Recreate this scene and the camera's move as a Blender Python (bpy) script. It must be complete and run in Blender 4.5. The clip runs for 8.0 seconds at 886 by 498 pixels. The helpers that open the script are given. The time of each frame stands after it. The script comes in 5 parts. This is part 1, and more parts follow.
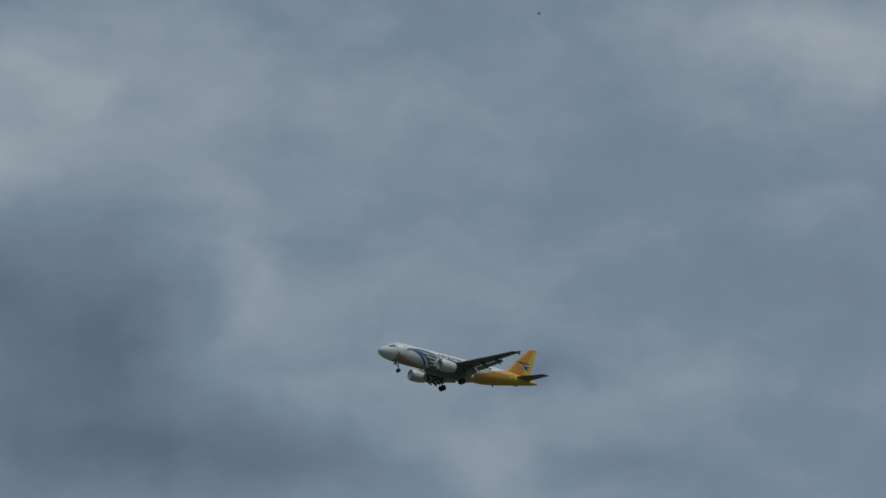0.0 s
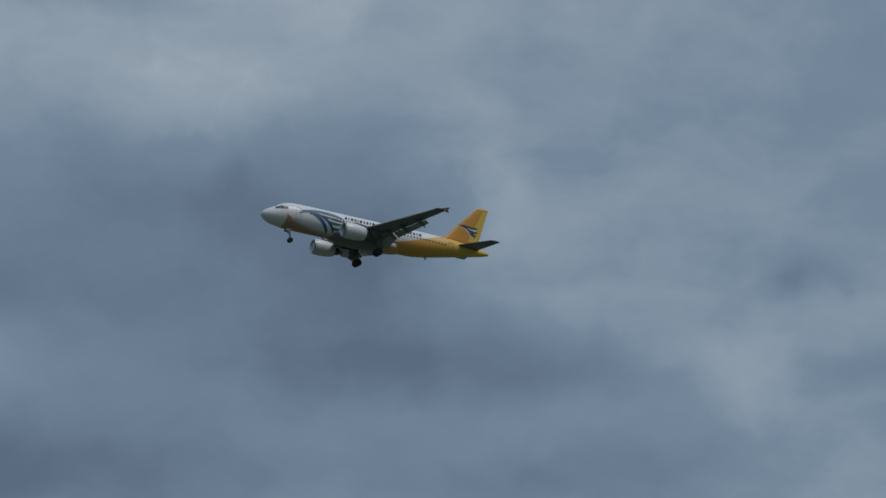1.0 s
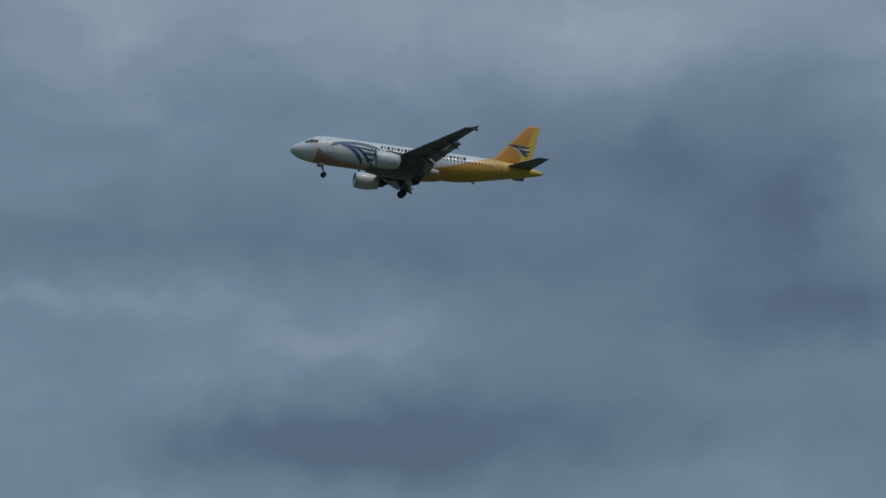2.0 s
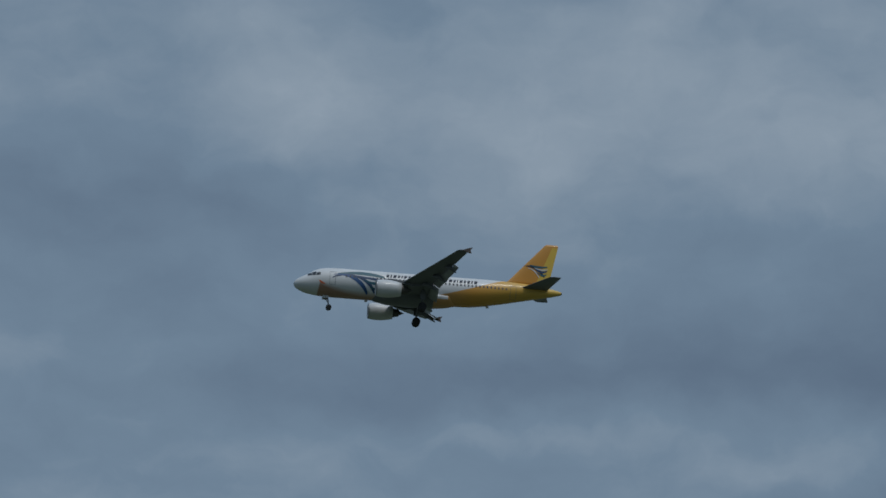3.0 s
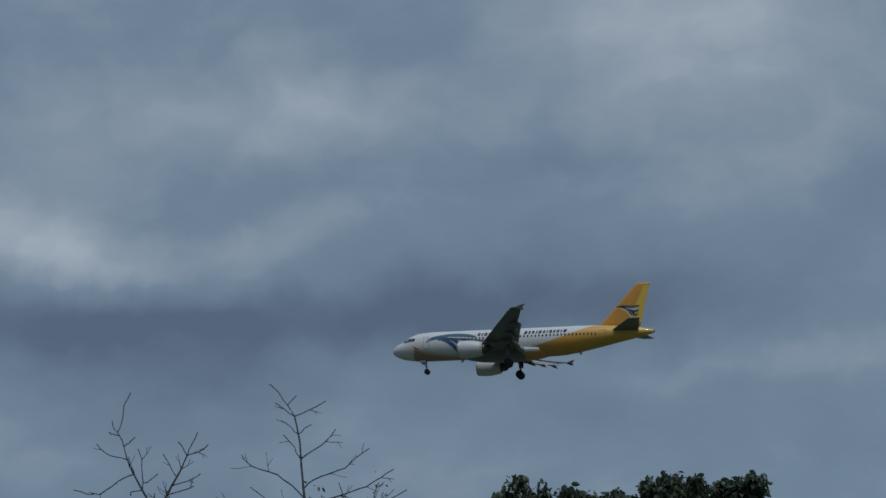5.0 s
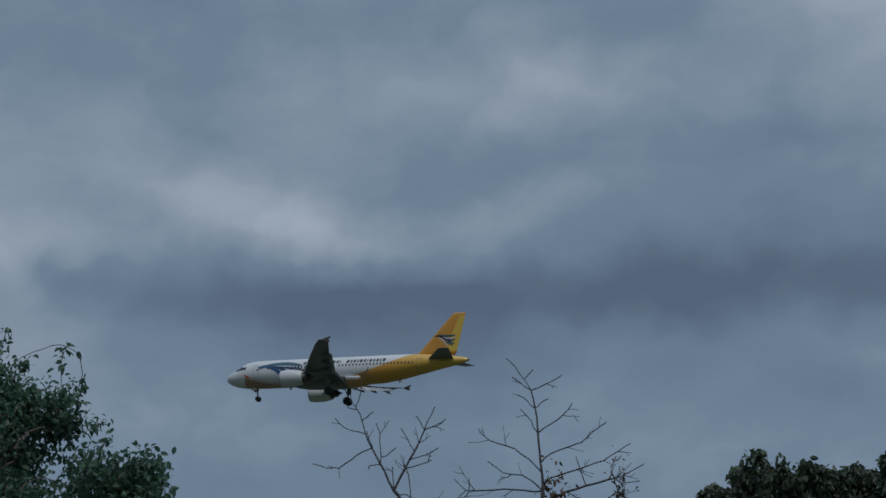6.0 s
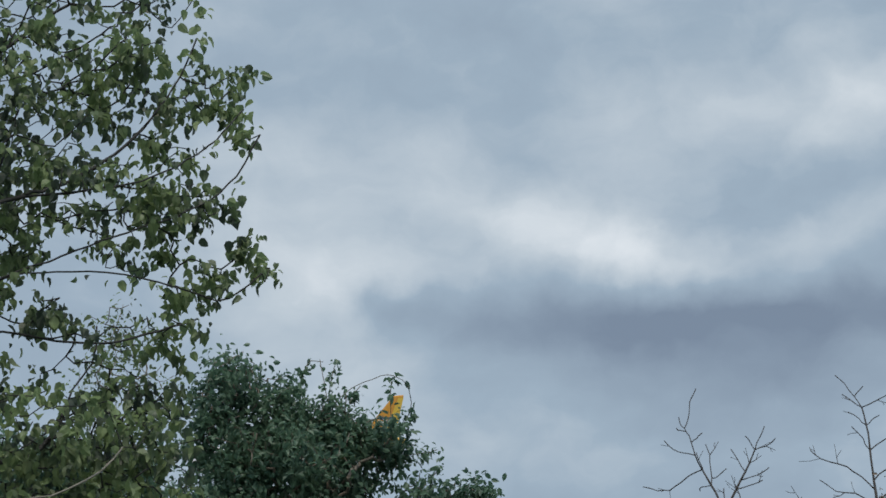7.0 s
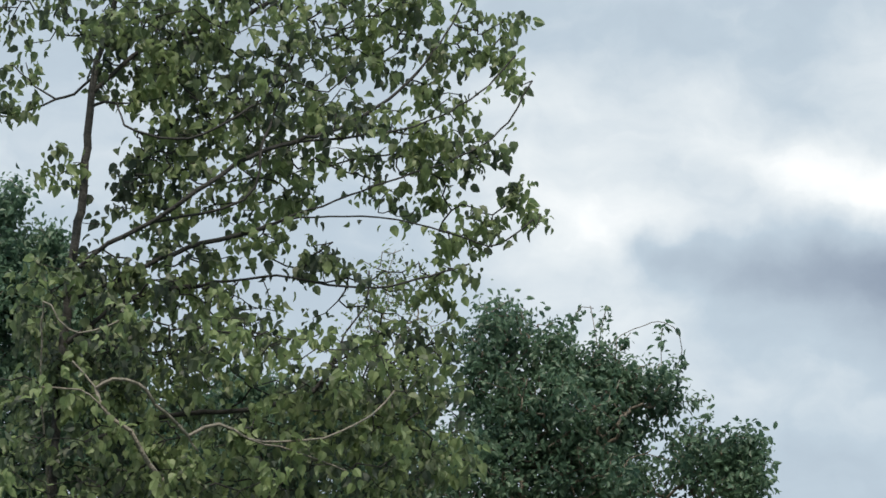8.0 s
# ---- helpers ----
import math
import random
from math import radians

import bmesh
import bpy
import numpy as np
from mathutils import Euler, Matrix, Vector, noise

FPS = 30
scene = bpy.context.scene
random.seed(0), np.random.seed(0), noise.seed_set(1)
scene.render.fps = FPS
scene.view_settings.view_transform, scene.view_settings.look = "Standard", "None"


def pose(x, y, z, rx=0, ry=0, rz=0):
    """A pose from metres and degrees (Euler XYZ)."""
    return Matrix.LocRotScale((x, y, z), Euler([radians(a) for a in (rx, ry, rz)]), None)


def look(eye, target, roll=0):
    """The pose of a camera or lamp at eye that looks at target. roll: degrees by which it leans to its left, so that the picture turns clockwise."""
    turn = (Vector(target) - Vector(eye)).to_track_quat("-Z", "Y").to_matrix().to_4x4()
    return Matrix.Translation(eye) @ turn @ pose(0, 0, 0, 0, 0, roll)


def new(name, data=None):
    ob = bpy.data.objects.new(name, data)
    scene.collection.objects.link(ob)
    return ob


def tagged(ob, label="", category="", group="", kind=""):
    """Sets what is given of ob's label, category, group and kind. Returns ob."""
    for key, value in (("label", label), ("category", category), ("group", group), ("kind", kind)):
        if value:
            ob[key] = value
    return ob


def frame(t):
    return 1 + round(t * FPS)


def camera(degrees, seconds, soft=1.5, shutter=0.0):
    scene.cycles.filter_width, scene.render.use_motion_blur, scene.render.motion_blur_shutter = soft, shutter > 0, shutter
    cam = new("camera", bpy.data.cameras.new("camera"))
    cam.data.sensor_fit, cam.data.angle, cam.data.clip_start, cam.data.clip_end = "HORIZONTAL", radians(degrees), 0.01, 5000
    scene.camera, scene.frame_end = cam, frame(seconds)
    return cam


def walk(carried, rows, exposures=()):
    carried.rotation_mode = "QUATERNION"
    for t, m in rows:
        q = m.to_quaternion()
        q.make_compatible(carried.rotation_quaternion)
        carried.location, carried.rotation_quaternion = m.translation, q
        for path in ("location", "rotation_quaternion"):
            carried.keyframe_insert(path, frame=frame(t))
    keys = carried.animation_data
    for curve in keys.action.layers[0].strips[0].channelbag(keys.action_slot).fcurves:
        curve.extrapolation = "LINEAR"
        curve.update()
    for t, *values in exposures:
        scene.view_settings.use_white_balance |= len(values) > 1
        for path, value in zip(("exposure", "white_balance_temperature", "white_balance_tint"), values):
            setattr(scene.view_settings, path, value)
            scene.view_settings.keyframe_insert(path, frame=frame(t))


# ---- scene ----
EYE = 1.6


def aim(yaw, tilt, roll):
    """The camera's pose at eye height: yaw to its left from +y, tilt upwards, roll, in degrees."""
    turn = Matrix.Rotation(radians(yaw), 4, "Z") @ Matrix.Rotation(radians(90 + tilt), 4, "X") @ Matrix.Rotation(radians(roll), 4, "Z")
    return Matrix.Translation((0, 0, EYE)) @ turn


PATH = [
    (0.0, -31.62, 18.02, 1.82),
    (0.1, -30.94, 17.66, 1.84),
    (0.2, -30.38, 17.57, 1.89),
    (0.3, -29.75, 17.41, 1.92),
    (0.4, -29.08, 17.66, 1.87),
    (0.5, -28.05, 16.89, 1.86),
    (0.6, -27.73, 17.07, 1.81),
    (0.7, -27.08, 16.83, 1.86),
    (0.8, -26.66, 16.37, 1.83),
    (0.9, -26.46, 15.85, 1.83),
    (1.0, -26.35, 16.08, 1.83),
    (1.2, -25.01, 15.62, 1.88),
    (1.3, -23.74, 15.59, 1.87),
    (1.5, -20.86, 15.27, 1.85),
    (1.7, -19.32, 14.59, 0.77),
    (2.8, -10.87, 17.95, -0.09),
    (3.0, -8.37, 17.78, -0.66),
    (3.2, -4.62, 18.04, -1.16),
    (3.3, -3.00, 18.43, -1.25),
    (3.5, -1.13, 18.75, -1.86),
    (3.7, -0.42, 18.60, -1.70),
    (3.8, 0.08, 18.53, -1.58),
    (4.0, 1.69, 18.82, -1.35),
    (4.2, 3.77, 18.44, -1.44),
    (4.3, 4.94, 17.95, -1.39),
    (4.5, 8.23, 17.98, -1.52),
    (4.7, 10.49, 18.21, -1.84),
    (5.8, 14.84, 17.33, -0.07),
    (6.0, 16.94, 17.60, -0.37),
    (6.2, 18.52, 17.72, -0.38),
    (6.3, 19.23, 17.78, -0.39),
    (6.4, 19.83, 17.55, -0.34),
    (6.5, 20.51, 17.47, -0.29),
    (6.6, 21.00, 17.73, -0.33),
    (6.7, 21.91, 17.87, -0.37),
    (6.8, 22.36, 18.01, -0.31),
    (6.9, 23.07, 18.18, -0.24),
    (7.0, 23.78, 18.11, -0.18),
    (7.1, 24.49, 17.95, -0.08),
    (7.2, 25.39, 18.05, 0.02),
    (7.3, 25.77, 17.91, 0.13),
    (7.4, 26.20, 17.90, 0.23),
    (7.5, 26.54, 17.63, 0.33),
    (7.6, 26.94, 17.68, 0.64),
    (7.7, 27.70, 17.61, 0.96),
    (7.8, 28.13, 17.48, 1.27),
    (7.9, 28.68, 17.17, 1.59),
    (8.0, 29.50, 16.94, 1.90),
]
cam = camera(17.75, 8.0, soft=1.6)
EXPOSURES = [
    (0.0, 0.03, 6720, 9), (0.5, -0.18, 6500, 10), (1.0, 0.08, 6400, 9), (1.5, 0.0, 6250, 7.5), (3.0, -0.05, 6200, 8), (3.5, -0.03, 6200, 8), (4.0, -0.02, 6200, 8.5), (4.2, -0.07, 6200, 9),
    (4.6, -0.04, 6250, 9), (5.8, -0.1, 6200, 10), (6.3, -0.05, 6300, 10), (6.5, 0.18, 6550, 10), (7.0, 0.92, 7050, 11), (7.5, 1.19, 7500, 12.5), (8.0, 1.49, 7800, 13),
]
walk(cam, [(t, aim(a, b, c)) for t, a, b, c in PATH], EXPOSURES)

# ---- world and sun ----
SUN_YAW, SUN_UP = -152.0, 60.0


def sky_world():
    world = bpy.data.worlds.new("overcast_sky")
    scene.world = world
    world.use_nodes = True
    nt = world.node_tree
    N, L = nt.nodes, nt.links
    N.clear()

    def math_node(op, a, b=None):
        n = N.new("ShaderNodeMath")
        n.operation = op
        for i, v in enumerate((a, b)):
            if v is None:
                continue
            if isinstance(v, (int, float)):
                n.inputs[i].default_value = v
            else:
                L.new(v, n.inputs[i])
        return n.outputs[0]

    tc = N.new("ShaderNodeTexCoord")
    sep = N.new("ShaderNodeSeparateXYZ")
    L.new(tc.outputs["Generated"], sep.inputs[0])
    bearing = math_node("MULTIPLY", math_node("ARCTAN2", sep.outputs[0], sep.outputs[1]), -180 / math.pi)
    height = math_node("MULTIPLY", math_node("ARCSINE", sep.outputs[2]), 180 / math.pi)
    flat = N.new("ShaderNodeCombineXYZ")
    L.new(bearing, flat.inputs[0])
    L.new(height, flat.inputs[1])
    # soft warp, so that the banks of cloud have ragged edges
    warp = N.new("ShaderNodeTexNoise")
    warp.inputs["Scale"].default_value = 0.55
    warp.inputs["Detail"].default_value = 5.0
    L.new(flat.outputs[0], warp.inputs["Vector"])
    shift = N.new("ShaderNodeVectorMath")
    shift.operation = "MULTIPLY_ADD"
    L.new(warp.outputs["Color"], shift.inputs[0])
    shift.inputs[1].default_value = (2.6, 1.5, 0.0)
    shift.inputs[2].default_value = (-1.3, -0.75, 0.0)
    warped = N.new("ShaderNodeVectorMath")
    L.new(flat.outputs[0], warped.inputs[0])
    L.new(shift.outputs[0], warped.inputs[1])
    total = None
    for bank in CLOUDS:
        a, e, wa, we, turn, amount = bank
        m = N.new("ShaderNodeMapping")
        m.vector_type = "TEXTURE"
        m.inputs["Location"].default_value = (a, e, 0)
        m.inputs["Rotation"].default_value = (0, 0, radians(turn))
        m.inputs["Scale"].default_value = (wa, we, 1)
        L.new(warped.outputs[0], m.inputs["Vector"])
        d = N.new("ShaderNodeVectorMath")
        d.operation = "DOT_PRODUCT"
        L.new(m.outputs[0], d.inputs[0])
        L.new(m.outputs[0], d.inputs[1])
        g = math_node("MULTIPLY", math_node("EXPONENT", math_node("MULTIPLY", d.outputs["Value"], -1.0)), amount)
        total = g if total is None else math_node("ADD", total, g)
    stretch = N.new("ShaderNodeMapping")
    stretch.inputs["Scale"].default_value = (0.13, 0.3, 1)
    L.new(flat.outputs[0], stretch.inputs["Vector"])
    billow = N.new("ShaderNodeTexNoise")
    billow.inputs["Scale"].default_value = 1.0
    billow.inputs["Detail"].default_value = 7.0
    billow.inputs["Roughness"].default_value = 0.46
    billow.inputs["Distortion"].default_value = 0.4
    L.new(stretch.outputs[0], billow.inputs["Vector"])
    grain = math_node("MULTIPLY", math_node("SUBTRACT", billow.outputs[0], 0.5), 0.45)
    lump = N.new("ShaderNodeMapping")
    lump.inputs["Location"].default_value = (4.3, 1.7, 0)
    lump.inputs["Scale"].default_value = (0.36, 0.62, 1)
    L.new(warped.outputs[0], lump.inputs["Vector"])
    puff = N.new("ShaderNodeTexNoise")
    puff.inputs["Scale"].default_value = 1.0
    puff.inputs["Detail"].default_value = 6.0
    puff.inputs["Roughness"].default_value = 0.55
    L.new(lump.outputs[0], puff.inputs["Vector"])
    grain = math_node("ADD", grain, math_node("MULTIPLY", math_node("SUBTRACT", puff.outputs[0], 0.5), 0.42))
    value = math_node("ADD", math_node("ADD", total, grain), 0.5)
    ramp = N.new("ShaderNodeValToRGB")
    els = ramp.color_ramp.elements
    els[0].position, els[0].color = 0.0, (0.094, 0.130, 0.186, 1)
    els[1].position, els[1].color = 1.0, (0.408, 0.455, 0.508, 1)
    mid = els.new(0.5)
    mid.color = (0.168, 0.228, 0.297, 1)
    high = els.new(0.75)
    high.color = (0.27, 0.325, 0.384, 1)
    L.new(value, ramp.inputs[0])
    # an overcast sky is about three times as bright overhead as near the horizon
    lift = N.new("ShaderNodeMapRange")
    lift.interpolation_type = "SMOOTHSTEP"
    L.new(height, lift.inputs["Value"])
    for k, v in (("From Min", 24.0), ("From Max", 80.0), ("To Min", 1.0), ("To Max", 2.6)):
        lift.inputs[k].default_value = v
    haze = N.new("ShaderNodeMapRange")
    haze.interpolation_type = "SMOOTHSTEP"
    L.new(height, haze.inputs["Value"])
    for k, v in (("From Min", -2.0), ("From Max", 12.0), ("To Min", 0.55), ("To Max", 1.0)):
        haze.inputs[k].default_value = v
    cloud = N.new("ShaderNodeVectorMath")
    cloud.operation = "SCALE"
    L.new(ramp.outputs[0], cloud.inputs[0])
    L.new(math_node("MULTIPLY", lift.outputs[0], haze.outputs[0]), cloud.inputs["Scale"])
    sky = N.new("ShaderNodeTexSky")
    sky.sky_type = "NISHITA"
    sky.sun_disc = False
    sky.sun_elevation, sky.sun_rotation = radians(SUN_UP), radians(-SUN_YAW)
    bg_sky, bg_cloud = N.new("ShaderNodeBackground"), N.new("ShaderNodeBackground")
    L.new(sky.outputs[0], bg_sky.inputs[0])
    bg_sky.inputs[1].default_value = 0.08
    L.new(cloud.outputs[0], bg_cloud.inputs[0])
    bg_cloud.inputs[1].default_value = 1.0
    mix, out = N.new("ShaderNodeMixShader"), N.new("ShaderNodeOutputWorld")
    mix.inputs[0].default_value = 0.94
    L.new(bg_sky.outputs[0], mix.inputs[1])
    L.new(bg_cloud.outputs[0], mix.inputs[2])
    L.new(mix.outputs[0], out.inputs[0])


# banks of cloud: bearing, height, half widths (degrees), turn, how much lighter or darker
BANKS_A = [
    (-24.4, 15.9, 3.0, 1.71, 0, -0.38), (-28.9, 17.9, 1.9, 0.68, 0, -0.15), (-24.4, 21.4, 3.4, 1.71, 0, 0.2),
    (-39.6, 22.4, 3.0, 1.26, 0, 0.22), (-35.2, 13.8, 1.5, 0.51, 0, -0.2), (-36.4, 15.3, 1.5, 0.57, 0, 0.15),
    (-23.8, 13.6, 2.9, 0.68, 0, -0.2), (-20.6, 17.0, 3.8, 1.03, 0, -0.25), (-32.5, 13.8, 3.0, 1.26, 0, 0.2),
    (-29.0, 11.5, 3.8, 0.8, 0, -0.25), (-34.0, 15.5, 0.8, 0.32, 0, -0.2), (-19.9, 19.4, 4.0, 1.48, 0, 0.22),
    (-27.9, 16.7, 2.2, 2.17, 0, 0.28), (-17.7, 15.3, 4.8, 1.14, 0, -0.2), (-17.7, 11.2, 5.1, 0.74, 0, -0.3),
    (-15.3, 13.2, 2.3, 0.46, 0, 0.1), (-11.7, 20.8, 5.1, 2.17, 0, 0.22), (-3.9, 18.1, 2.5, 1.71, 0, -0.12),
]
BANKS_B = [
    (-9.9, 15.1, 9.1, 0.8, 0, -0.2), (-10.6, 14.0, 3.0, 0.37, 0, 0.16), (3.4, 15.6, 5.9, 0.45, 0, 0.16),
    (10.1, 16.9, 4.3, 1.03, 0, -0.12), (8.2, 22.5, 3.2, 1.37, 0, 0.19), (-0.3, 18.8, 3.0, 0.68, 0, -0.1),
    (15.8, 18.3, 1.9, 0.46, -10, 0.28), (14.0, 21.1, 3.7, 0.68, 0, 0.16), (5.7, 21.9, 3.4, 2.17, 0, 0.23),
    (12.5, 16.7, 4.9, 1.14, 0, -0.18), (9.2, 19.7, 1.4, 0.46, 0, -0.13), (13.4, 14.0, 5.7, 0.68, 0, 0.07),
    (22.5, 18.8, 3.5, 0.82, 12, 0.27), (19.9, 18.1, 2.3, 0.64, 14, 0.26), (15.6, 20.6, 4.8, 0.97, 0, 0.19),
    (18.0, 16.8, 6.4, 0.51, 0, -0.34), (8.1, 17.1, 3.8, 1.03, 0, -0.22), (15.8, 13.6, 5.1, 0.57, 0, 0.03),
]
BANKS_C = [
    (26.5, 17.4, 2.3, 1.6, 0, 0.17), (28.1, 20.1, 2.9, 1.37, 0, 0.1), (26.0, 17.3, 2.3, 2.28, 0, 0.13),
    (19.4, 16.4, 4.8, 0.68, 0, -0.18), (21.3, 14.0, 6.8, 0.91, 0, 0.06), (-14.2, 11.1, 3.4, 1.03, 0, -0.25),
    (-28.7, 13.8, 4.0, 1.03, 0, -0.2), (18.0, 14.0, 3.0, 1.03, 0, -0.1), (18.0, 15.4, 3.8, 1.03, 0, -0.2),
    (-19.7, 11.7, 3.4, 1.26, 0, -0.16), (-30.7, 18.3, 3.4, 1.83, 0, 0.12), (23.5, 17.5, 3.0, 0.68, 6, 0.11),
    (15.8, 18.4, 1.7, 0.57, 0, -0.12), (-27.5, 16.4, 2.6, 1.03, 0, -0.2), (-26.4, 13.8, 4.3, 1.03, 0, -0.14),
]
BANKS_D = [
    (-27.5, 16.7, 1.5, 1.3, 0, 0.16), (-31.4, 14.2, 1.9, 0.7, 8, 0.1), (-25.0, 15.7, 0.8, 0.55, 30, -0.1), (-34.1, 15.6, 0.8, 0.3, 0, -0.12), (-31.0, 12.0, 2.4, 0.6, -10, -0.14),
    (-28.9, 14.8, 1.3, 0.8, 0, 0.08), (21.2, 16.3, 2.8, 0.55, 4, -0.12), (17.1, 15.8, 2.8, 0.65, 4, -0.12), (24.6, 16.85, 0.8, 0.4, 0, -0.14), (9.6, 19.9, 0.9, 0.35, 0, -0.06),
    (-4.6, 20.9, 3.2, 1.6, 0, 0.16), (9.6, 14.4, 3.0, 0.9, 0, -0.12), (-14.5, 11.3, 2.6, 1.0, 0, -0.14), (-19.5, 13.5, 2.0, 1.8, 0, -0.1), (-24.5, 19.6, 3.0, 1.0, 0, 0.06),
]
CLOUDS = BANKS_A + BANKS_B + BANKS_C + BANKS_D
sky_world()
sun_data = bpy.data.lights.new("sun", "SUN")
sun_data.energy, sun_data.angle, sun_data.color = 1.3, radians(14), (1.0, 0.97, 0.92)
sun = new("sun", sun_data)
sun.matrix_world = look((0, 0, 0), (math.sin(radians(SUN_YAW)) * math.cos(radians(SUN_UP)), -math.cos(radians(SUN_YAW)) * math.cos(radians(SUN_UP)), -math.sin(radians(SUN_UP))))


# ---- materials ----
def material(name, colour, rough=0.5, metal=0.0, scale=3.0, vary=0.12, bump=0.0, coat=0.0):
    """A painted, rubber or metal surface with soft blotches and fine grain, in object space."""
    m = bpy.data.materials.new(name)
    m.use_nodes = True
    nt = m.node_tree
    N, L = nt.nodes, nt.links
    b = N["Principled BSDF"]
    b.inputs["Roughness"].default_value, b.inputs["Metallic"].default_value = rough, metal
    b.inputs["Coat Weight"].default_value = coat
    tc = N.new("ShaderNodeTexCoord")
    n1, n2 = N.new("ShaderNodeTexNoise"), N.new("ShaderNodeTexNoise")
    n1.inputs["Scale"].default_value, n2.inputs["Scale"].default_value = scale * 0.25, scale * 6
    n1.inputs["Detail"].default_value = 4
    for n in (n1, n2):
        L.new(tc.outputs["Object"], n.inputs["Vector"])
    add = N.new("ShaderNodeMath")
    L.new(n1.outputs[0], add.inputs[0])
    L.new(n2.outputs[0], add.inputs[1])
    mr = N.new("ShaderNodeMapRange")
    for k, v in (("From Min", 0.6), ("From Max", 1.4), ("To Min", 1 - vary), ("To Max", 1 + vary)):
        mr.inputs[k].default_value = v
    L.new(add.outputs[0], mr.inputs["Value"])
    sc = N.new("ShaderNodeVectorMath")
    sc.operation = "SCALE"
    sc.inputs[0].default_value = colour
    L.new(mr.outputs[0], sc.inputs["Scale"])
    L.new(sc.outputs[0], b.inputs["Base Color"])
    if bump:
        bp = N.new("ShaderNodeBump")
        bp.inputs["Strength"].default_value = bump
        bp.inputs["Distance"].default_value = 0.02
        L.new(n2.outputs[0], bp.inputs["Height"])
        L.new(bp.outputs[0], b.inputs["Normal"])
    return m


def foliage(name, dark, light, translucent=0.3):
    """Leaf material: every leaf takes its own green, part of the light goes through it."""
    m = bpy.data.materials.new(name)
    m.use_nodes = True
    nt = m.node_tree
    N, L = nt.nodes, nt.links
    b, out = N["Principled BSDF"], N["Material Output"]
    b.inputs["Roughness"].default_value = 0.5
    b.inputs["Specular IOR Level"].default_value = 0.45
    geo, info = N.new("ShaderNodeNewGeometry"), N.new("ShaderNodeObjectInfo")
    tc = N.new("ShaderNodeTexCoord")
    big = N.new("ShaderNodeTexNoise")
    big.inputs["Scale"].default_value = 1.7
    L.new(tc.outputs["Object"], big.inputs["Vector"])
    s1, s2 = N.new("ShaderNodeMath"), N.new("ShaderNodeMath")
    L.new(geo.outputs["Random Per Island"], s1.inputs[0])
    L.new(info.outputs["Random"], s1.inputs[1])
    s2.operation = "MULTIPLY_ADD"
    L.new(s1.outputs[0], s2.inputs[0])
    s2.inputs[1].default_value = 0.5
    patch = N.new("ShaderNodeMath")
    patch.operation = "MULTIPLY_ADD"
    L.new(big.outputs[0], patch.inputs[0])
    patch.inputs[1].default_value, patch.inputs[2].default_value = 2.3, -0.72
    L.new(patch.outputs[0], s2.inputs[2])
    ramp = N.new("ShaderNodeValToRGB")
    els = ramp.color_ramp.elements
    els[0].position, els[0].color = 0.4, (*dark, 1)
    els[1].position, els[1].color = 1.0, (*light, 1)
    L.new(s2.outputs[0], ramp.inputs[0])
    L.new(ramp.outputs[0], b.inputs["Base Color"])
    tr, mix = N.new("ShaderNodeBsdfTranslucent"), N.new("ShaderNodeMixShader")
    L.new(ramp.outputs[0], tr.inputs[0])
    mix.inputs[0].default_value = translucent
    L.new(b.outputs[0], mix.inputs[1])
    L.new(tr.outputs[0], mix.inputs[2])
    L.new(mix.outputs[0], out.inputs[0])
    return m


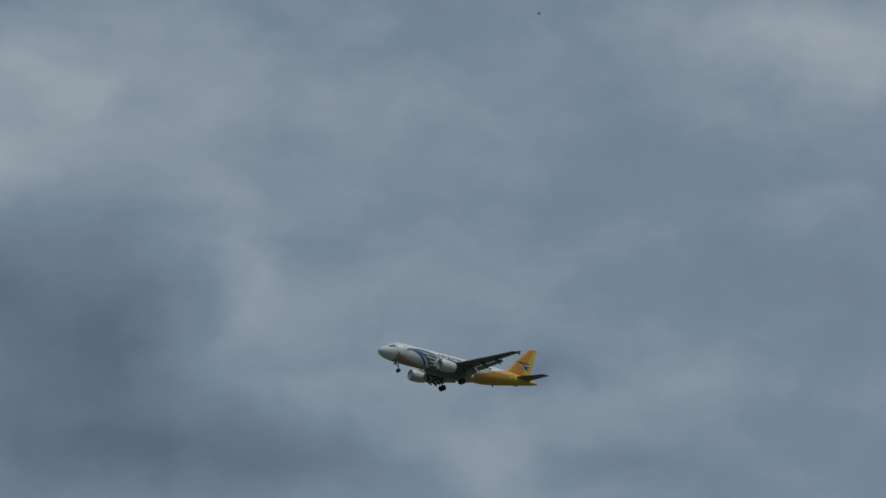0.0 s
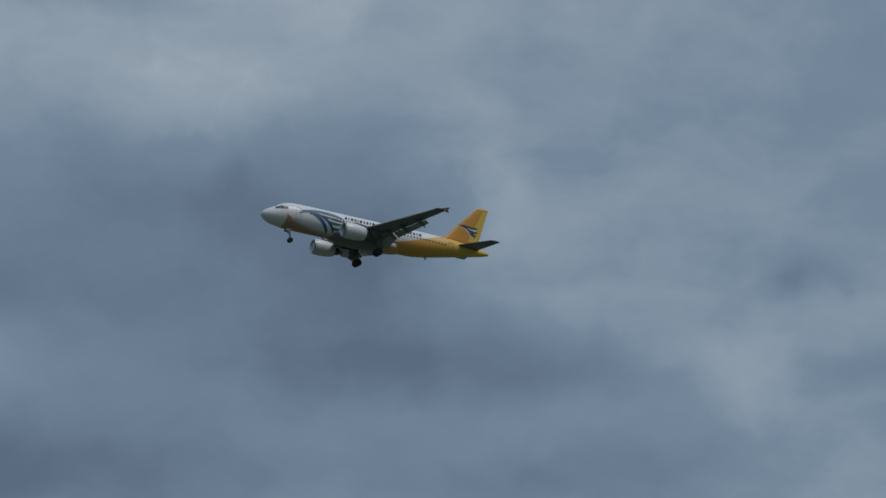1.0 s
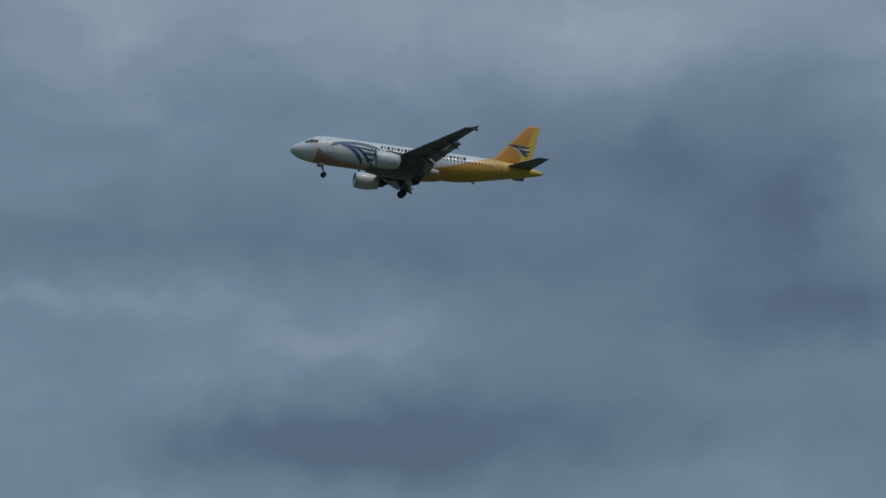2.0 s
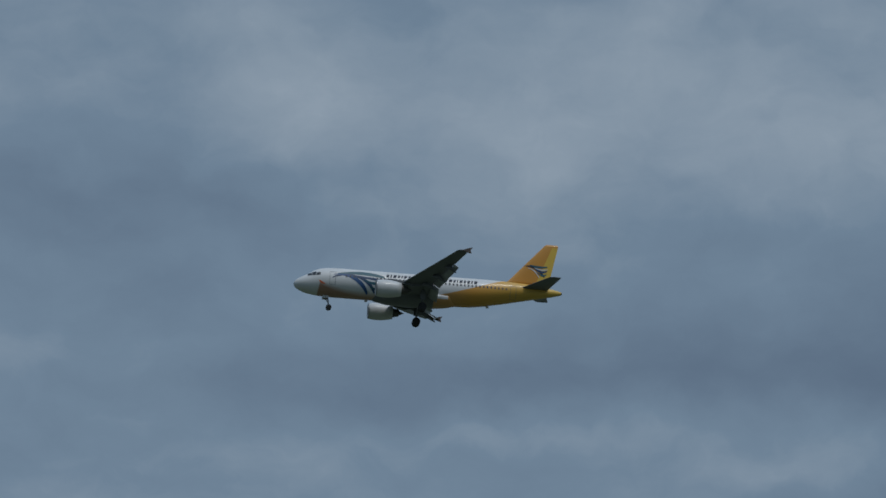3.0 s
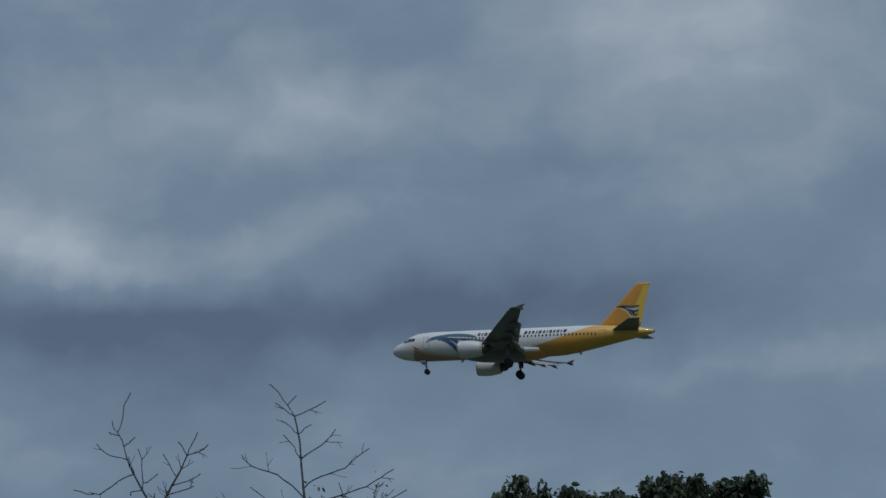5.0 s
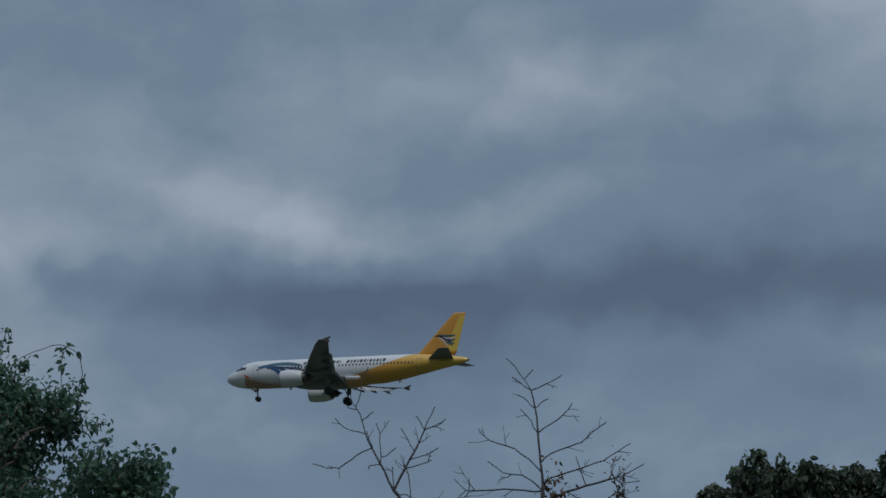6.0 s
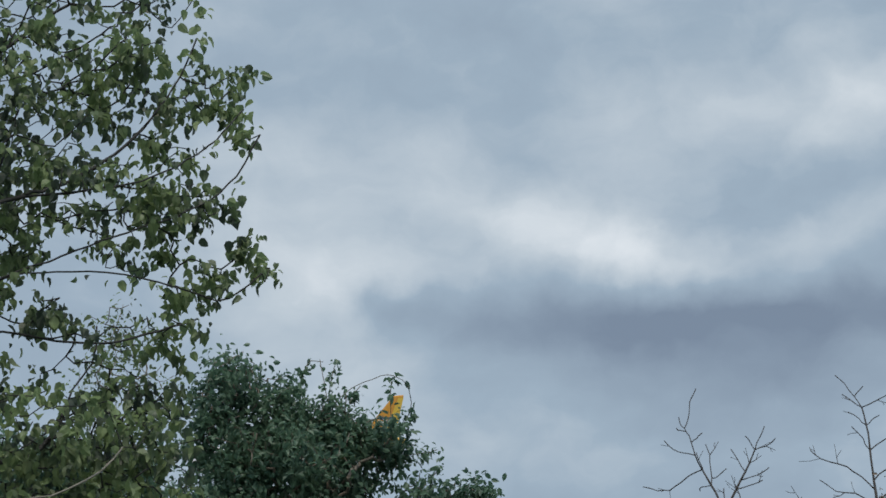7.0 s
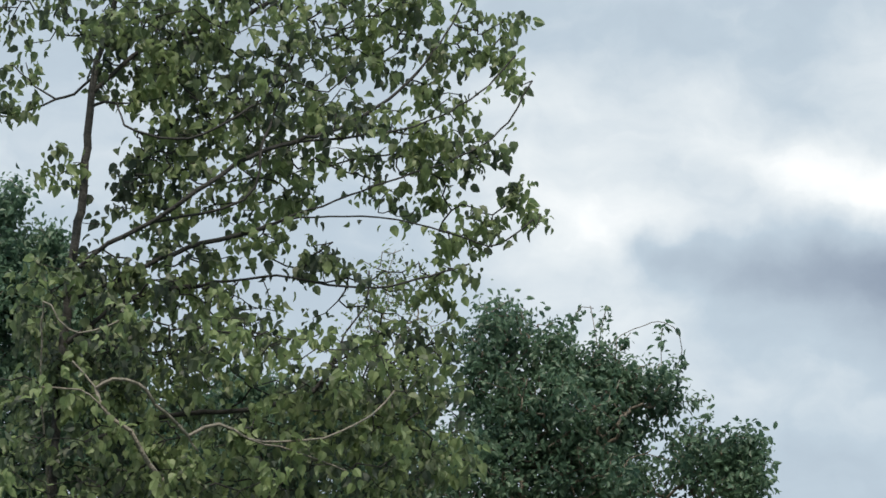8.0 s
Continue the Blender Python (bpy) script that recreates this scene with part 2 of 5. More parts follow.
def livery():
    """White paint with a yellow tail that sweeps down into an orange belly, in the fuselage's own metres."""
    m = material("livery_paint", (0.58, 0.58, 0.58), 0.42, 0, 1.5, 0.06, 0, 0.12)
    nt = m.node_tree
    N, L = nt.nodes, nt.links
    b = N["Principled BSDF"]
    old = b.inputs["Base Color"].links[0].from_socket
    tc, sep = N.new("ShaderNodeTexCoord"), N.new("ShaderNodeSeparateXYZ")
    L.new(tc.outputs["Object"], sep.inputs[0])

    def rng(sock, a, c, d, e, kind="LINEAR"):
        n = N.new("ShaderNodeMapRange")
        n.interpolation_type = kind
        L.new(sock, n.inputs["Value"])
        for k, v in (("From Min", a), ("From Max", c), ("To Min", d), ("To Max", e)):
            n.inputs[k].default_value = v
        return n.outputs[0]

    def op(o, p, q):
        n = N.new("ShaderNodeMath")
        n.operation = o
        for i, v in enumerate((p, q)):
            if isinstance(v, (int, float)):
                n.inputs[i].default_value = v
            else:
                L.new(v, n.inputs[i])
        return n.outputs[0]

    climb = rng(sep.outputs[0], 1.0, -12.7, 0.0, 1.0)
    edge = op("ADD", op("MULTIPLY", op("POWER", climb, 1.53), 3.8), -1.7)
    rise = op("MULTIPLY", op("POWER", rng(sep.outputs[0], 5.0, 13.5, 0.0, 1.0), 3.0), 1.2)
    edge = op("ADD", op("ADD", edge, rise), rng(sep.outputs[0], 13.4, 14.0, 0.0, -3.0))
    soft = rng(sep.outputs[0], -4.0, 3.0, 0.06, 0.6)
    mask = N.new("ShaderNodeClamp")
    L.new(op("ADD", op("DIVIDE", op("SUBTRACT", edge, sep.outputs[2]), soft), 0.5), mask.inputs[0])
    mask = mask.outputs[0]
    hue = rng(sep.outputs[0], 3.0, -19.0, 0.0, 1.0)
    c = N.new("ShaderNodeValToRGB")
    L.new(hue, c.inputs[0])
    e = c.color_ramp.elements
    e[0].position, e[0].color = 0.0, (0.36, 0.21, 0.15, 1)
    e[1].position, e[1].color = 1.0, (0.62, 0.4, 0.07, 1)
    amber = e.new(0.5)
    amber.color = (0.55, 0.27, 0.04, 1)
    f = N.new("ShaderNodeMix")
    f.data_type = "RGBA"
    L.new(mask, f.inputs[0])
    L.new(old, f.inputs[6])
    L.new(c.outputs[0], f.inputs[7])
    L.new(f.outputs[2], b.inputs["Base Color"])
    return m


LIVERY = livery()
WHITE = material("white_paint", (0.54, 0.54, 0.54), 0.42, 0, 2, 0.08, 0, 0.1)
AMBER = material("amber_paint", (0.52, 0.235, 0.025), 0.42, 0, 2, 0.07, 0, 0.1)
YELLOW = material("yellow_paint", (0.64, 0.42, 0.05), 0.35, 0, 2, 0.07, 0, 0.3)
# light grey paint, darkened to put the wings' underside shade into the colour
SHADED_GREY = material("shaded_grey_paint", (0.115, 0.122, 0.132), 0.45, 0, 2, 0.12)
WINGTOP = material("pale_grey_paint", (0.3, 0.31, 0.32), 0.4, 0, 2, 0.1)
STEEL = material("bare_metal", (0.35, 0.35, 0.36), 0.35, 0.9, 4, 0.12)
DARKMETAL = material("burnt_metal", (0.09, 0.085, 0.08), 0.5, 0.6, 4, 0.2)
RUBBER = material("tyre_rubber", (0.022, 0.022, 0.023), 0.8, 0, 8, 0.2)
BLACK = material("fan_black", (0.015, 0.015, 0.017), 0.5, 0, 5, 0.2)
GLASS = material("dark_window_glass", (0.015, 0.018, 0.022), 0.35, 0, 3, 0.1)
NAVY = material("navy_paint", (0.015, 0.045, 0.115), 0.55, 0, 2, 0.1)
BLUE = material("blue_paint", (0.022, 0.075, 0.2), 0.55, 0, 2, 0.1)
INK = material("dark_lettering_paint", (0.012, 0.018, 0.035), 0.7, 0, 2, 0.1)
TEAL = material("teal_paint", (0.02, 0.09, 0.12), 0.55, 0, 2, 0.1)
ORANGE = material("orange_paint", (0.62, 0.12, 0.03), 0.55, 0, 2, 0.1)
FENCE = material("dull_orange_paint", (0.075, 0.055, 0.045), 0.4, 0, 2, 0.1)
BARK = material("brown_grey_bark", (0.12, 0.105, 0.085), 0.9, 0, 7, 0.35, 0.8)
TRUNKBARK = material("dark_grey_bark", (0.021, 0.022, 0.021), 0.9, 0, 7, 0.35, 0.8)
PALEBARK = material("pale_grey_bark", (0.17, 0.16, 0.135), 0.85, 0, 7, 0.3, 0.8)
DRYBARK = material("dry_dark_bark", (0.045, 0.042, 0.042), 0.9, 0, 7, 0.3, 0.8)
LEAF_BROAD = foliage("broad_green_leaf", (0.056, 0.08, 0.06), (0.215, 0.292, 0.135), 0.52)
LEAF_DARK = foliage("dark_green_leaf", (0.036, 0.085, 0.064), (0.108, 0.19, 0.122), 0.47)
LEAF_FAR = foliage("dull_green_leaf", (0.022, 0.038, 0.026), (0.066, 0.09, 0.052), 0.3)
LEAF_DRY = foliage("dry_brown_leaf", (0.05, 0.035, 0.02), (0.12, 0.075, 0.04), 0.2)
FEATHER = material("dark_feather", (0.03, 0.028, 0.027), 0.8, 0, 9, 0.2)
GRASS = material("grass_ground", (0.062, 0.078, 0.046), 0.95, 0, 0.8, 0.4, 0.5)

# ---- ground ----
gm = bpy.data.meshes.new("ground")
G = 2400
gm.from_pydata([(-G, -G, 0), (G, -G, 0), (G, G, 0), (-G, G, 0)], [], [(0, 1, 2, 3)])
gm.materials.append(GRASS)
tagged(new("ground", gm), "flat green grass field that reaches the horizon", "ground", kind="structure")


# ---- mesh helpers ----
def part(name, bm, mat, parent=None, label="", smooth=True):
    """Links a bmesh as one mesh object under its thing."""
    me = bpy.data.meshes.new(name)
    bmesh.ops.recalc_face_normals(bm, faces=bm.faces)
    bm.to_mesh(me)
    bm.free()
    for mm in (mat if isinstance(mat, (list, tuple)) else (mat,)):
        me.materials.append(mm)
    if smooth:
        me.polygons.foreach_set("use_smooth", [True] * len(me.polygons))
    ob = new(name, me)
    if parent:
        ob.parent = parent
    return tagged(ob, label)


def loft(rings, bm=None, caps=True):
    """Skins closed rings of points that have equal counts."""
    bm = bm or bmesh.new()
    vs = [[bm.verts.new(p) for p in r] for r in rings]
    n = len(rings[0])
    for a, b in zip(vs, vs[1:]):
        for i in range(n):
            bm.faces.new((a[i], a[(i + 1) % n], b[(i + 1) % n], b[i]))
    if caps:
        bm.faces.new(vs[0])
        bm.faces.new(vs[-1])
    return bm


def revolve(profile, centre, n=28, bm=None, axis="X"):
    """Turns (along, radius) pairs round an axis through the centre."""
    rings = []
    for x, r in profile:
        ring = []
        for i in range(n):
            a = 2 * math.pi * i / n
            if axis == "X":
                ring.append((centre[0] + x, centre[1] + r * math.cos(a), centre[2] + r * math.sin(a)))
            elif axis == "Y":
                ring.append((centre[0] + r * math.cos(a), centre[1] + x, centre[2] + r * math.sin(a)))
            else:
                ring.append((centre[0] + r * math.cos(a), centre[1] + r * math.sin(a), centre[2] + x))
        rings.append(ring)
    return loft(rings, bm)


def rod(p, q, r, r2=None, n=10, bm=None):
    """A round bar from p to q."""
    p, q = Vector(p), Vector(q)
    d = (q - p).normalized()
    u = d.orthogonal().normalized()
    v = d.cross(u)
    rings = []
    for c, rr in ((p, r), (q, r if r2 is None else r2)):
        rings.append([tuple(c + (u * math.cos(2 * math.pi * i / n) + v * math.sin(2 * math.pi * i / n)) * rr) for i in range(n)])
    return loft(rings, bm)


def box(c, size, bm=None, turn=None, bevel=0.0):
    bm2 = bmesh.new()
    bmesh.ops.create_cube(bm2, size=1.0)
    bmesh.ops.scale(bm2, vec=size, verts=bm2.verts)
    if bevel:
        bmesh.ops.bevel(bm2, geom=bm2.edges[:], offset=bevel, segments=2, affect="EDGES")
    if turn:
        bmesh.ops.rotate(bm2, matrix=turn, verts=bm2.verts)
    bmesh.ops.translate(bm2, vec=c, verts=bm2.verts)
    if bm is None:
        return bm2
    tmp = bpy.data.meshes.new("tmp")
    bm2.to_mesh(tmp)
    bm2.free()
    bm.from_mesh(tmp)
    bpy.data.meshes.remove(tmp)
    return bm


# ---- the airliner: x forward, y to its left, z up, origin 17 m behind the nose ----
FUSELAGE = [  # behind the nose, half width, top, bottom
    (0.0, 0.03, -0.50, -0.60), (0.08, 0.28, -0.28, -0.82), (0.3, 0.62, 0.0, -1.08), (0.75, 0.98, 0.34, -1.36),
    (1.5, 1.36, 0.74, -1.66), (2.0, 1.53, 1.0, -1.78), (2.8, 1.72, 1.52, -1.91), (3.5, 1.84, 1.82, -1.99),
    (4.5, 1.93, 2.0, -2.04), (6.0, 1.975, 2.07, -2.07), (12.0, 1.975, 2.07, -2.07), (18.0, 1.975, 2.07, -2.07),
    (23.5, 1.975, 2.07, -2.07), (25.0, 1.965, 2.07, -1.98), (27.0, 1.91, 2.07, -1.68), (29.0, 1.78, 2.05, -1.26),
    (31.0, 1.56, 1.99, -0.82), (33.0, 1.25, 1.86, -0.38), (35.0, 0.86, 1.62, 0.04), (36.5, 0.52, 1.38, 0.38),
    (37.35, 0.3, 1.2, 0.62), (37.57, 0.2, 1.1, 0.7),
]


def section(s):
    """The fuselage's half width, top and bottom at s metres behind the nose."""
    for a, b in zip(FUSELAGE, FUSELAGE[1:]):
        if s <= b[0]:
            f = (s - a[0]) / (b[0] - a[0])
            return [a[i] + (b[i] - a[i]) * f for i in (1, 2, 3)]
    return FUSELAGE[-1][1:]


def skin(s, z, proud=0.012, side=1):
    """The point on the fuselage's side at height z."""
    w, t, b = section(s)
    c, h = (t + b) / 2, (t - b) / 2
    k = max(-0.999, min(0.999, (z - c) / h))
    a = math.asin(k)
    return (17 - s, side * (w + proud) * math.cos(a), c + (h + proud) * math.sin(a))


def fuselage(plane):
    rings = []
    for s, w, t, b in FUSELAGE:
        c, h = (t + b) / 2, (t - b) / 2
        rings.append([(17 - s, w * math.cos(2 * math.pi * i / 48), c + h * math.sin(2 * math.pi * i / 48)) for i in range(48)])
    body = part("fuselage", loft(rings), LIVERY, plane, "white fuselage with yellow tail and orange belly")
    # belly fairing between the wings
    rings = []
    for s, w, d in ((10.6, 0.5, 2.0), (11.5, 1.5, 2.25), (13.0, 2.05, 2.5), (16.0, 2.2, 2.62), (19.5, 2.15, 2.58), (21.5, 1.7, 2.35), (23.2, 0.5, 2.0)):
        rings.append([(17 - s, w * math.cos(math.pi * i / 16), -1.15 - (d - 1.15) * math.sin(math.pi * i / 16)) for i in range(17)])
    fairing = part("belly_fairing", loft(rings), (LIVERY, SHADED_GREY, WHITE), plane, "white belly fairing with the wing's shade painted grey underneath")
    # lower faces under the wing get dark grey in place of its shadow
    for p in fairing.data.polygons:
        if p.center[0] > -2.6 and p.center[2] < -1.25:
            p.material_index = 1
        elif p.center[0] > -5.2 and p.center[2] > -1.75:
            p.material_index = 2
    # cabin windows, built once as a small rounded plate and shared
    bm = bmesh.new()
    vs = [bm.verts.new((0.13 * math.cos(2 * math.pi * i / 12), 0, 0.19 * math.sin(2 * math.pi * i / 12))) for i in range(12)]
    back = [bm.verts.new((0.11 * math.cos(2 * math.pi * i / 12), 0.012, 0.17 * math.sin(2 * math.pi * i / 12))) for i in range(12)]
    for i in range(12):
        bm.faces.new((vs[i], vs[(i + 1) % 12], back[(i + 1) % 12], back[i]))
    bm.faces.new(back)
    first = part("cabin_window", bm, GLASS, body, smooth=False)
    k = 0
    for side in (1, -1):
        s = 7.2
        while s < 29.6:
            if not (16.2 < s < 16.7 or 17.8 < s < 18.2):
                ob = first if k == 0 else new("cabin_window", first.data)
                ob.parent = body
                x, y, z = skin(s, 0.52, 0.004, side)
                ob.matrix_basis = Matrix.Translation((x, y, z)) @ Matrix.Rotation(0 if side > 0 else math.pi, 4, "Z") @ Matrix.Rotation(0.25, 4, "X")
                k += 1
            s += 0.533
    # cockpit panes
    for side in (1, -1):
        for s0, s1, z0, z1 in ((1.85, 2.42, 0.36, 0.8), (2.47, 3.02, 0.4, 0.98), (3.07, 3.6, 0.45, 0.9)):
            bm = bmesh.new()
            q = []
            for j in range(4):
                row = []
                for i in range(4):
                    s = s0 + (s1 - s0) * i / 3
                    row.append(bm.verts.new(skin(s, z0 + (z1 - z0) * j / 3 + 0.12 * (s - s0), 0.015, side)))
                q.append(row)
            for a, b in zip(q, q[1:]):
                for i in range(3):
                    bm.faces.new((a[i], a[i + 1], b[i + 1], b[i]))
            part("cockpit_window", bm, GLASS, body)
    # cabin doors, as raised outlines
    for s, w in ((4.9, 0.81), (30.2, 0.81)):
        bm = bmesh.new()
        loop = []
        for sx, zz in ((0, -0.75), (w, -0.75), (w, 1.05), (0, 1.05)):
            loop.append((s + sx, zz))
        for (sa, za), (sb, zb) in zip(loop, loop[1:] + loop[:1]):
            for i in range(6):
                f0, f1 = i / 6, (i + 1) / 6
                p0, p1 = skin(sa + (sb - sa) * f0, za + (zb - za) * f0), skin(sa + (sb - sa) * f1, za + (zb - za) * f1)
                rod(p0, p1, 0.02, n=5, bm=bm)
        part("door_outline", bm, SHADED_GREY, body)
    swooshes(body)
    titles(body)
    return body


def ribbon(name, mat, pts, w0, w1, body, proud):
    """A tapered painted stroke on the side of the fuselage along a smooth curve through three points (s, z)."""
    bm = bmesh.new()
    (a, b), (c, d), (e, f) = pts
    last = None
    n = 20
    for i in range(n + 1):
        t = i / n
        s = (1 - t) ** 2 * a + 2 * t * (1 - t) * c + t * t * e
        z = (1 - t) ** 2 * b + 2 * t * (1 - t) * d + t * t * f
        ds, dz = 2 * (1 - t) * (c - a) + 2 * t * (e - c), 2 * (1 - t) * (d - b) + 2 * t * (f - d)
        l = math.hypot(ds, dz)
        w = (w0 + (w1 - w0) * t) * math.sin(math.pi * (0.06 + 0.88 * t)) ** 0.7
        row = []
        for k in range(5):
            o = (k / 4 - 0.5) * w
            row.append(bm.verts.new(skin(s - dz / l * o, min(z + ds / l * o, 1.98), proud)))
        if last:
            for k in range(4):
                bm.faces.new((last[k], last[k + 1], row[k + 1], row[k]))
        last = row
    return part(name, bm, mat, body)


def swooshes(body):
    ribbon("painted_swoosh", TEAL, ((5.9, 0.85), (9.4, 1.5), (12.5, 0.75)), 0.35, 0.75, body, 0.012)
    ribbon("painted_swoosh", BLUE, ((5.4, 0.7), (8.7, 1.15), (10.2, -1.65)), 0.25, 0.8, body, 0.014)
    ribbon("painted_swoosh", NAVY, ((7.0, 0.9), (10.1, 0.75), (11.2, -1.5)), 0.25, 0.6, body, 0.017)
    ribbon("painted_swoosh", NAVY, ((5.3, 0.1), (5.35, 0.5), (6.6, 0.6)), 0.14, 0.22, body, 0.018)
    ribbon("painted_swoosh", NAVY, ((8.4, 0.8), (10.6, 0.35), (12.5, 0.3)), 0.22, 0.45, body, 0.019)
    ribbon("painted_swoosh", TEAL, ((9.6, 0.15), (11.0, -0.45), (12.3, -0.15)), 0.25, 0.5, body, 0.02)
    ribbon("painted_swoosh", TEAL, ((10.4, -0.6), (11.2, -1.2), (12.1, -0.85)), 0.22, 0.4, body, 0.022)
    ribbon("painted_swoosh", ORANGE, ((3.45, -0.25), (3.7, -0.6), (4.3, -0.72)), 0.24, 0.24, body, 0.014)


def titles(body):
    """The airline's lettering, as plain bars in two words."""
    k = 0
    for s0, s1 in ((12.7, 18.6), (19.4, 25.5)):
        s = s0
        while s < s1:
            wid = (0.36, 0.2, 0.44, 0.3, 0.16, 0.4, 0.28)[k % 7]
            bm = bmesh.new()
            rows = []
            for j in range(3):
                z = 0.84 + 0.48 * j / 2
                rows.append([bm.verts.new(skin(s + 0.12 * j / 2, z, 0.014)), bm.verts.new(skin(s + wid + 0.12 * j / 2, z, 0.014))])
            for a, b in zip(rows, rows[1:]):
                bm.faces.new((a[0], a[1], b[1], b[0]))
            part("title_bar", bm, INK, body)
            s += wid + 0.2
            k += 1


def foil(chord, thick, n=14):
    """An aerofoil's outline: (behind the leading edge, height)."""
    up, lo = [], []
    for i in range(n + 1):
        x = (1 - math.cos(math.pi * i / n)) / 2
        y = 5 * thick * (0.2969 * math.sqrt(x) - 0.126 * x - 0.3516 * x * x + 0.2843 * x ** 3 - 0.1036 * x ** 4)
        camber = 0.02 * math.sin(math.pi * x)
        up.append((x * chord, (camber + y) * chord))
        lo.append((x * chord, (camber - y) * chord))
    return up + lo[-2:0:-1]


WING = [  # out from the middle, leading edge behind the nose, chord, height, thickness
    (1.2, 12.3, 6.7, -1.35, 0.14), (2.2, 12.75, 6.1, -1.28, 0.14), (6.4, 15.0, 4.0, -0.82, 0.12), (11.5, 17.75, 2.85, -0.1, 0.11), (16.7, 20.75, 1.6, 0.8, 0.1), (16.95, 21.0, 1.3, 0.85, 0.07),
]


def wing_at(y):
    for a, b in zip(WING, WING[1:]):
        if y <= b[0]:
            f = (y - a[0]) / (b[0] - a[0])
            return [a[i] + (b[i] - a[i]) * f for i in range(1, 5)]
    return WING[-1][1:]


def wing(plane, side):
    rings = []
    for y, le, ch, z, th in WING:
        rings.append([(17 - le - x, side * y, z + h) for x, h in foil(ch, th)])
    w = part("wing", loft(rings), SHADED_GREY, plane, "swept grey wing, underside shade painted in, with flaps lowered")
    # flaps, lowered behind the trailing edge
    for y0, y1 in ((2.1, 6.2), (6.5, 12.9)):
        rings = []
        for y in (y0, (y0 + y1) / 2, y1):
            le, ch, z, th = wing_at(y)
            fc = 0.24 * ch + 0.12
            ang = radians(36)
            ring = []
            for x, h in foil(fc, 0.13, 8):
                ring.append((17 - (le + ch * 0.95 + x * math.cos(ang) + h * math.sin(ang)), side * y, z - 0.16 - x * math.sin(ang) + h * math.cos(ang)))
            rings.append(ring)
        part("flap", loft(rings), WINGTOP, w, "lowered grey flap")
    # slats, drooped ahead of the leading edge
    for y0, y1 in ((2.6, 5.1), (6.4, 9.7), (9.75, 13.1), (13.15, 16.4)):
        rings = []
        for y in (y0, y1):
            le, ch, z, th = wing_at(y)
            sc = 0.14 * ch + 0.1
            ang = radians(-24)
            ring = []
            for x, h in foil(sc, 0.2, 8):
                ring.append((17 - (le - 0.24 + x * math.cos(ang) + h * math.sin(ang)), side * y, z - 0.2 - x * math.sin(ang) + h * math.cos(ang)))
            rings.append(ring)
        part("slat", loft(rings), WINGTOP, w, "drooped pale slat")
    # flap track fairings
    for y in (6.35, 9.2, 12.3):
        le, ch, z, th = wing_at(y)
        rings = []
        ln = 2.9 - 0.1 * y
        for f, r in ((0, 0.04), (0.15, 0.2), (0.4, 0.29), (0.65, 0.26), (0.85, 0.15), (1, 0.02)):
            s = le + ch * 0.55 + f * ln
            zz = z - 0.32 - max(0, f - 0.45) * 1.35
            rings.append([(17 - s, side * (y + 0.75 * r * math.cos(2 * math.pi * i / 12)), zz + 1.15 * r * math.sin(2 * math.pi * i / 12)) for i in range(12)])
        part("flap_track_fairing", loft(rings), SHADED_GREY, w, "grey canoe-shaped fairing")
    # tip fence
    bm = bmesh.new()
    out = [(21.45, 0.85), (22.45, 1.22), (22.85, 1.28), (22.55, 0.9), (22.7, 0.45), (22.4, 0.47)]
    a = [bm.verts.new((17 - s, side * 16.93, z)) for s, z in out]
    b = [bm.verts.new((17 - s, side * 17.03, z)) for s, z in out]
    for i in range(6):
        bm.faces.new((a[i], a[(i + 1) % 6], b[(i + 1) % 6], b[i]))
    bm.faces.new(a)
    bm.faces.new(b[::-1])
    part("tip_fence", bm, FENCE, w, "small dull orange wing tip fence", smooth=False)
    return w


def engine(plane, side):
    c = (6.0, side * 5.75, -1.98)
    # from the inlet lip, back along the cowl, round the nozzle and forward again inside
    cowl = [(-0.95, 0.86), (-0.3, 0.88), (-0.06, 0.93), (0.0, 1.0), (-0.05, 1.07), (-0.3, 1.15), (-1.0, 1.22), (-2.0, 1.2), (-2.9, 1.06), (-3.5, 0.92), (-3.5, 0.88), (-2.6, 0.9)]
    e = part("engine", revolve(cowl, c, 32), WHITE, plane, "white jet engine nacelle under the wing")
    part("inlet_lip", revolve([(-0.12, 0.905), (-0.02, 0.95), (0.012, 1.0), (-0.04, 1.075), (-0.16, 1.118)], c, 32), STEEL, e, "polished metal inlet lip")
    bm = revolve([(-0.9, 0.87), (-0.92, 0.3)], c, 32)
    part("fan", bm, BLACK, e, "black engine fan")
    part("spinner", revolve([(-0.45, 0.02), (-0.6, 0.15), (-0.9, 0.3)], c, 20), SHADED_GREY, e, "grey spinner")
    part("core_nozzle", revolve([(-2.6, 0.72), (-3.5, 0.68), (-4.4, 0.5), (-4.4, 0.44), (-3.6, 0.5)], c, 28), DARKMETAL, e, "dark burnt exhaust nozzle")
    part("exhaust_plug", revolve([(-3.8, 0.4), (-4.5, 0.3), (-5.1, 0.03)], c, 20), DARKMETAL, e, "dark exhaust cone")
    rings = []
    for s, z0, z1, wd in ((11.9, -0.95, -0.82, 0.08), (13.0, -1.0, -0.55, 0.2), (14.6, -1.1, -0.72, 0.24), (16.2, -1.45, -0.85, 0.2), (17.8, -1.12, -0.95, 0.06)):
        rings.append([(17 - s, side * 5.75 - wd, z0), (17 - s, side * 5.75 + wd, z0), (17 - s, side * 5.75 + wd, z1), (17 - s, side * 5.75 - wd, z1)])
    part("pylon", loft(rings), SHADED_GREY, e, "grey pylon", smooth=False)
    return e


